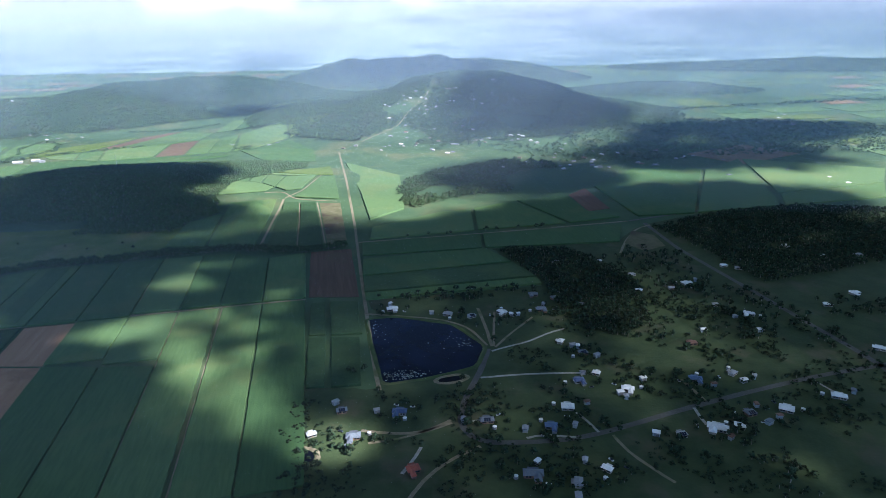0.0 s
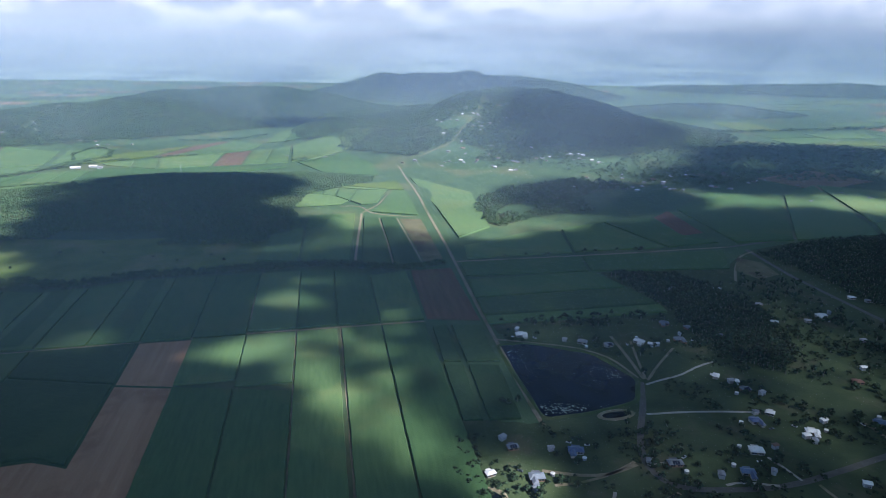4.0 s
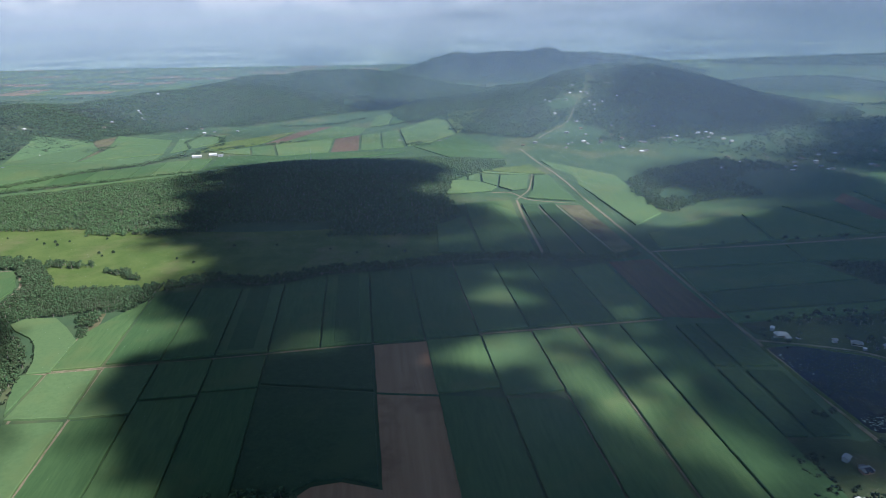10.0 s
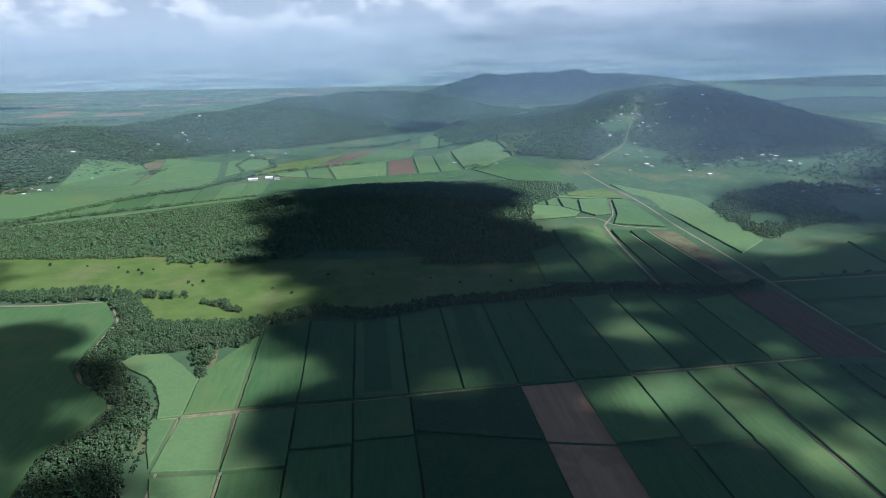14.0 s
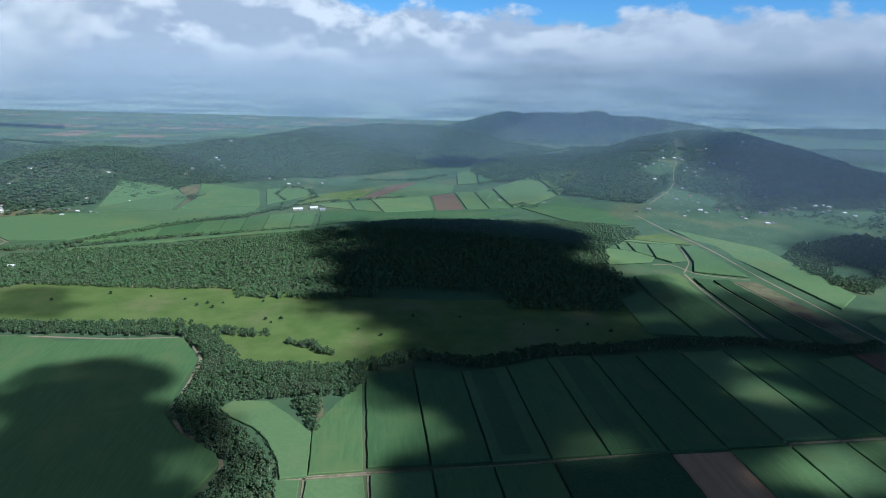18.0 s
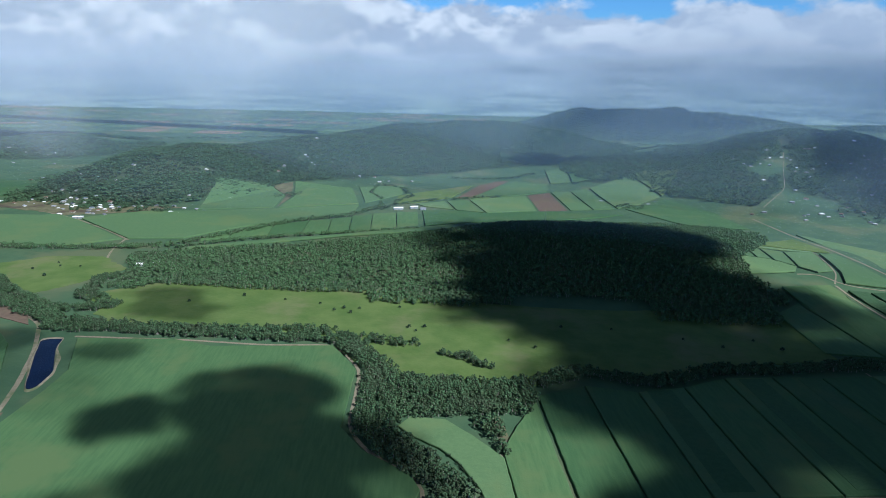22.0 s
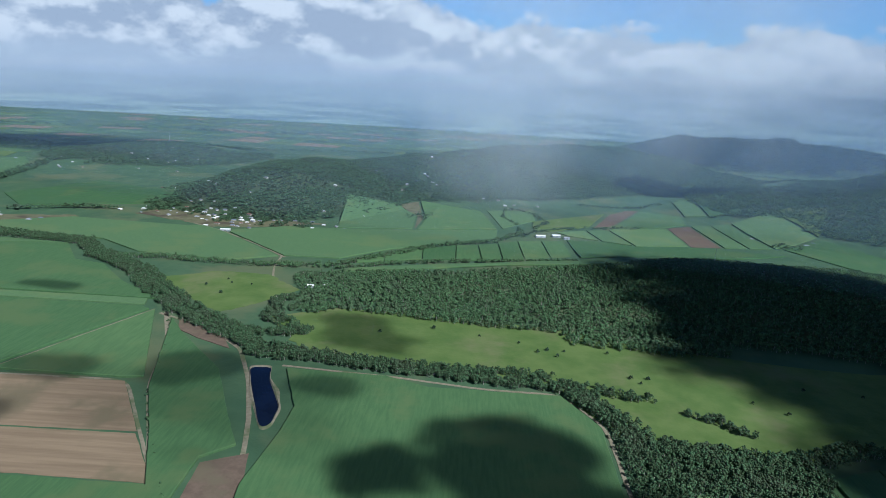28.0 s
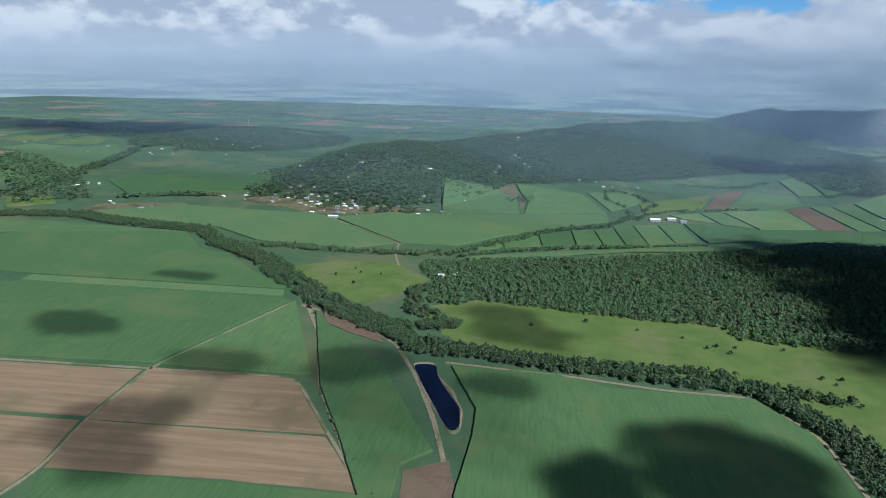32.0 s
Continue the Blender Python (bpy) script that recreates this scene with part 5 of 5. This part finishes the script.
# ---- masts ----
def make_mast(x, y, high, words):
    mast = new("radio_mast")
    mast.matrix_world = pose(x, y, land(x, y) - 0.5)
    legs = [(1.1 * math.cos(a), 1.1 * math.sin(a)) for a in (0, 2.094, 4.189)]
    for lx, ly in legs:
        bm = bmesh.new()
        v0 = [bm.verts.new((lx + dx, ly + dy, 0)) for dx, dy in ((-0.12, -0.12), (0.12, -0.12), (0.12, 0.12), (-0.12, 0.12))]
        v1 = [bm.verts.new((lx * 0.25 + dx, ly * 0.25 + dy, high)) for dx, dy in ((-0.08, -0.08), (0.08, -0.08), (0.08, 0.08), (-0.08, 0.08))]
        for k in range(4):
            bm.faces.new((v0[k], v0[(k + 1) % 4], v1[(k + 1) % 4], v1[k]))
        bm.faces.new(v1)
        piece("leg", bm, STEEL, mast)
    for k in range(1, 7):
        z, f = high * k / 7, 1 - 0.75 * k / 7
        bm = bmesh.new()
        for (ax, ay), (bx, by) in zip(legs, legs[1:] + legs[:1]):
            a, b = Vector((ax * f, ay * f, z)), Vector((bx * f, by * f, z))
            box(bm, min(a.x, b.x) - 0.06, min(a.y, b.y) - 0.06, z - 0.06, max(a.x, b.x) + 0.06, max(a.y, b.y) + 0.06, z + 0.06)
        piece("brace", bm, STEEL, mast)
    tagged(mast, words, "mast")


make_mast(-716, 1382, 30, "slender steel mast above the forest")
make_mast(-36, 2230, 38, "steel radio mast on a wooded hilltop")
make_mast(-2620, 2450, 42, "tall steel radio mast on a far hill")


# ---- clouds ----
def over(x, y, z):
    """The place at height z whose shadow falls on the plain at x, y."""
    k = z / SUN_DIR.z
    return Vector((x + SUN_DIR.x * k, y + SUN_DIR.y * k, z))


def blob(x, y, cx, cy, a, b, turn):
    c, s = math.cos(radians(turn)), math.sin(radians(turn))
    u, v = ((x - cx) * c + (y - cy) * s) / a, ((y - cy) * c - (x - cx) * s) / b
    return max(0.0, 1 - (u * u + v * v))


def make_cloud(name, x0, x1, y0, y1, z, thick, blobs, gaps, words, step=18, cut=0.0, seed=0.0, sharp=2.2, most=0.99, rag=1.0):
    """A flat-based cloud over the ground between x0..x1 and y0..y1: dense within its blobs, torn open at its gaps, with a billowed top."""
    xs = np.arange(x0, x1 + 1, step)
    ys = np.arange(y0, y1 + 1, step)
    nx, verts, dens = len(xs), [], []
    for y in ys:
        for x in xs:
            d = max(blob(x, y, *b) for b in blobs)
            n1 = noise.fractal(Vector((x * 0.0065, y * 0.0065, seed)), 0.9, 2.1, 3)
            n2 = noise.fractal(Vector((x * 0.022, y * 0.022, seed + 9)), 0.9, 2.1, 3)
            d = sharp * (d - 0.12 + (0.36 * n1 + 0.16 * rag * n2) * (d > 0)) if d > 0 else 0.0
            for *g, deep in gaps:
                d = min(d, 1.1) - deep * blob(x, y, *g) ** 1.2 * max(0.0, 0.8 + 0.9 * n1 + 0.8 * n2)
            d = min(most, max(0.0, d - cut))
            edge = min(x - x0, x1 - x, y - y0, y1 - y) / (3 * step)
            d *= min(1.0, max(0.0, edge))
            dens.append(d)
            p = over(x, y, z)
            verts.append((p.x, p.y, p.z))
    n = len(verts)
    tops = []
    for (x, y, zz), d in zip(verts, dens):
        up = thick * (0.1 + d) * (1 + 0.6 * noise.noise(Vector((x * 0.01, y * 0.01, 5))))
        tops.append((x + up * SUN_DIR.x / SUN_DIR.z, y + up * SUN_DIR.y / SUN_DIR.z, zz + up))
    verts += tops
    quads = [(j * nx + i, j * nx + i + 1, (j + 1) * nx + i + 1, (j + 1) * nx + i) for j in range(len(ys) - 1) for i in range(nx - 1)]
    quads = [q for q in quads if max(dens[k] for k in q) > 0.0]
    ob = solid(name, verts, quads + [tuple(n + k for k in q[::-1]) for q in quads], CLOUD, smooth=True)
    layer = ob.data.attributes.new("vapour", "FLOAT", "POINT")
    layer.data.foreach_set("value", [1 - (1 - min(0.99, d)) ** 0.5 if d < 0.98 else 0.97 for d in dens * 2])
    tagged(ob, words, "cloud", "clouds")
    return ob


DECK = "broad grey flat-based cloud overhead, torn by gaps"
make_cloud("cloud", -860, 1000, 250, 1040, 900, 90,
           [(-390, 560, 390, 360, 10), (-500, 770, 330, 160, 12), (120, 580, 620, 420, 0), (-300, 800, 480, 190, 12), (430, 700, 560, 420, 0), (-60, 400, 700, 260, 0), (80, 890, 360, 150, 8)],
           [(-340, 745, 80, 40, -25, 0.6), (-345, 600, 85, 42, 25, 0.7), (-268, 565, 110, 38, -54, 0.7), (-170, 465, 110, 42, -39, 0.42), (-198, 580, 80, 30, -75, 0.5), (-250, 645, 70, 30, 15, 0.5),
            (-90, 412, 46, 34, 0, 1.5), (140, 560, 430, 330, 0, 0.21), (-240, 560, 250, 190, -45, 0.12), (-295, 805, 70, 30, 0, 0.6), (-520, 620, 60, 40, 20, 0.3), (-735, 510, 64, 150, 0, 1.4), (-790, 660, 80, 110, 0, 1.6),
            (-700, 625, 60, 50, 0, 0.9), (-830, 800, 60, 55, 0, 1.4)], DECK, step=12, seed=1.0, sharp=2.4)
make_cloud("cloud", -1000, -260, 700, 1520, 900, 90, [(-700, 1270, 310, 240, -10), (-740, 1150, 230, 170, -20), (-600, 1050, 300, 190, 0), (-600, 880, 300, 150, -22), (-470, 1010, 170, 120, 0)], [],
           "thick grey cumulus base casting its shadow on a wooded hill", step=14, seed=2.0, sharp=2.4, rag=1.8)
make_cloud("cloud", -1260, -640, 300, 860, 900, 70, [(-985, 664, 96, 86, -30), (-900, 580, 150, 105, -30), (-1085, 612, 50, 50, 0), (-950, 545, 110, 100, 0), (-930, 430, 250, 130, 0)], [],
           "small ragged cumulus base over a broad field", step=9, seed=3.0, sharp=2.2, most=0.93, rag=2.6)
make_cloud("cloud", -120, 1700, 820, 2500, 950, 90, [(180, 1300, 260, 260, 0), (430, 1080, 420, 190, 5), (140, 1020, 200, 110, 10), (620, 1500, 420, 260, 0), (900, 1850, 520, 260, 10), (330, 2150, 330, 260, 0), (150, 2060, 470, 420, 20)],
           [(430, 1330, 60, 30, 0, 0.8), (800, 1230, 160, 40, -10, 0.9), (-40, 1900, 120, 120, 0, 0.5)], DECK, step=30, seed=4.0, sharp=2.2)
make_cloud("cloud", -1100, 500, 2150, 4200, 1000, 90, [(-720, 2400, 170, 110, 10), (-200, 3700, 620, 380, 0), (250, 2650, 260, 260, 0)], [], DECK, step=40, seed=5.0, sharp=2.2)
make_cloud("cloud", -620, 60, 760, 1160, 900, 40, [(-250, 930, 270, 150, -10)], [], "thin grey edge of a cloud", step=16, seed=8.0, sharp=1.8, most=0.78)
make_cloud("cloud", -1780, -1080, 440, 1000, 900, 40, [(-1198, 892, 92, 66, -20), (-1680, 715, 70, 34, 0), (-1670, 900, 60, 24, 10), (-1482, 565, 72, 44, 40), (-1465, 690, 60, 34, 10), (-1330, 742, 62, 50, 30), (-1440, 525, 60, 40, 0),
                                                       (-1180, 740, 50, 32, 0)], [], "thin scattered puffs of cumulus", step=11, seed=7.0, sharp=1.7, most=0.6, rag=3.0)
make_cloud("cloud", -4200, -1300, 500, 3600, 1000, 90, [(-3300, 2500, 900, 420, 12)],
           [], "scattered small cumulus over the western plain", step=22, seed=6.0, sharp=1.3)


def vapour_sheet(name, material, words, category, nu, nv, place, kind=""):
    """One thin upright sheet of vapour: place(u, v) gives a point and how dense the vapour is there."""
    verts, dens = [], []
    for j in range(nv):
        for i in range(nu):
            p, d = place(i / (nu - 1), j / (nv - 1))
            verts.append(p)
            dens.append(max(0.0, min(1.0, d)))
    faces = [(j * nu + i, j * nu + i + 1, (j + 1) * nu + i + 1, (j + 1) * nu + i) for j in range(nv - 1) for i in range(nu - 1)]
    ob = solid(name, verts, faces, material, smooth=True)
    ob.data.attributes.new("vapour", "FLOAT", "POINT").data.foreach_set("value", dens)
    return tagged(ob, words, category, "clouds" if not kind else "", kind=kind)


def soft(x):
    x = max(0.0, min(1.0, x))
    return x * x * (3 - 2 * x)


def make_scud(cx, cy, foot, top, wide, thick, seed, words):
    """A shred of low cloud that hangs down to a ragged foot and spreads out above."""
    def place(u, v):
        x, z = cx + (2 * u - 1) * wide * 1.5, foot - 25 + (top - foot + 25) * v
        n1 = noise.fractal(Vector((x * 0.012, z * 0.012, seed)), 0.9, 2.0, 5)
        n2 = noise.fractal(Vector((x * 0.045, z * 0.045, seed + 5)), 0.9, 2.0, 4)
        h = (z - foot) / (top - foot)
        reach = wide * (0.45 + 0.75 * soft(h * 1.6))
        side = 1 - abs(x - cx + 14 * n1) / reach
        d = soft(1.5 * side + 0.25 * n1 + 0.08 * n2) * soft(2.6 * h + 0.3 + 0.6 * n1 + 0.15 * n2) * soft((1 - h) * 2.2) * (0.8 + 0.3 * n1 + 0.1 * n2)
        d = (d + 0.006) * soft(u * 7) * soft((1 - u) * 7) * soft(v * 9) * soft((1 - v) * 9)
        return (x, cy + 0.45 * (x - cx) + 8 * noise.noise(Vector((x * 0.008, z * 0.008, seed))), z), thick * d

    vapour_sheet("scud_cloud", WISP, words, "cloud", 90, 70, place)


SCUD = "ragged shreds of low grey cloud drifting past"
make_scud(-974, 447, 264, 440, 78, 0.24, 3, SCUD)
make_scud(-860, 457, 264, 430, 72, 0.24, 8, SCUD)
make_scud(-930, 490, 272, 470, 150, 0.24, 12, "broad bank of low grey cloud with a torn foot")
make_scud(-925, 530, 280, 500, 185, 0.24, 17, "broad bank of low grey cloud with a torn foot")


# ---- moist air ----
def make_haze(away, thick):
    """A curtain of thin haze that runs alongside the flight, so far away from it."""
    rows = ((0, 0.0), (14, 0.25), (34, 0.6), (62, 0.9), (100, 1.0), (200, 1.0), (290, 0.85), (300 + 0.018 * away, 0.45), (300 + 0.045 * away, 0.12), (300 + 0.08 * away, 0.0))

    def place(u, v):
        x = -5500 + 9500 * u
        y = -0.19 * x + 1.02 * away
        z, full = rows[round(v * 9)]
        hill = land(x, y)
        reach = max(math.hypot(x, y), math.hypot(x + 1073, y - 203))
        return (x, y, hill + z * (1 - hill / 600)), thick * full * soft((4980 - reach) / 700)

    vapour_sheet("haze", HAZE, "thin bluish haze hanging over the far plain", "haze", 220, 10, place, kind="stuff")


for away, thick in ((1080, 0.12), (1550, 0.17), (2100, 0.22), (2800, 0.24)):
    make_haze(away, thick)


def make_mist():
    """Thin drifting mist beside the first half of the flight, thickest after a few seconds of it, gone further west."""
    def place(u, v):
        x = -640 + 760 * u
        west = (0.12 * soft((x + 640) / 340) + 0.88 * math.exp(-((x + 265) / (108 if x < -265 else 165)) ** 2)) * soft((60 - x) / 200)
        return (x, -0.19 * x + 150 + 12 * noise.noise(Vector((x * 0.01, 0, 2))), 130 + 300 * v), 0.22 * west * (0.22 * soft(6 * v) + 0.78 * soft(3.2 * v - 0.5)) * soft(2.6 * (1 - v))

    vapour_sheet("mist", HAZE, "thin veil of drifting mist", "mist", 80, 26, place, kind="stuff")


make_mist()
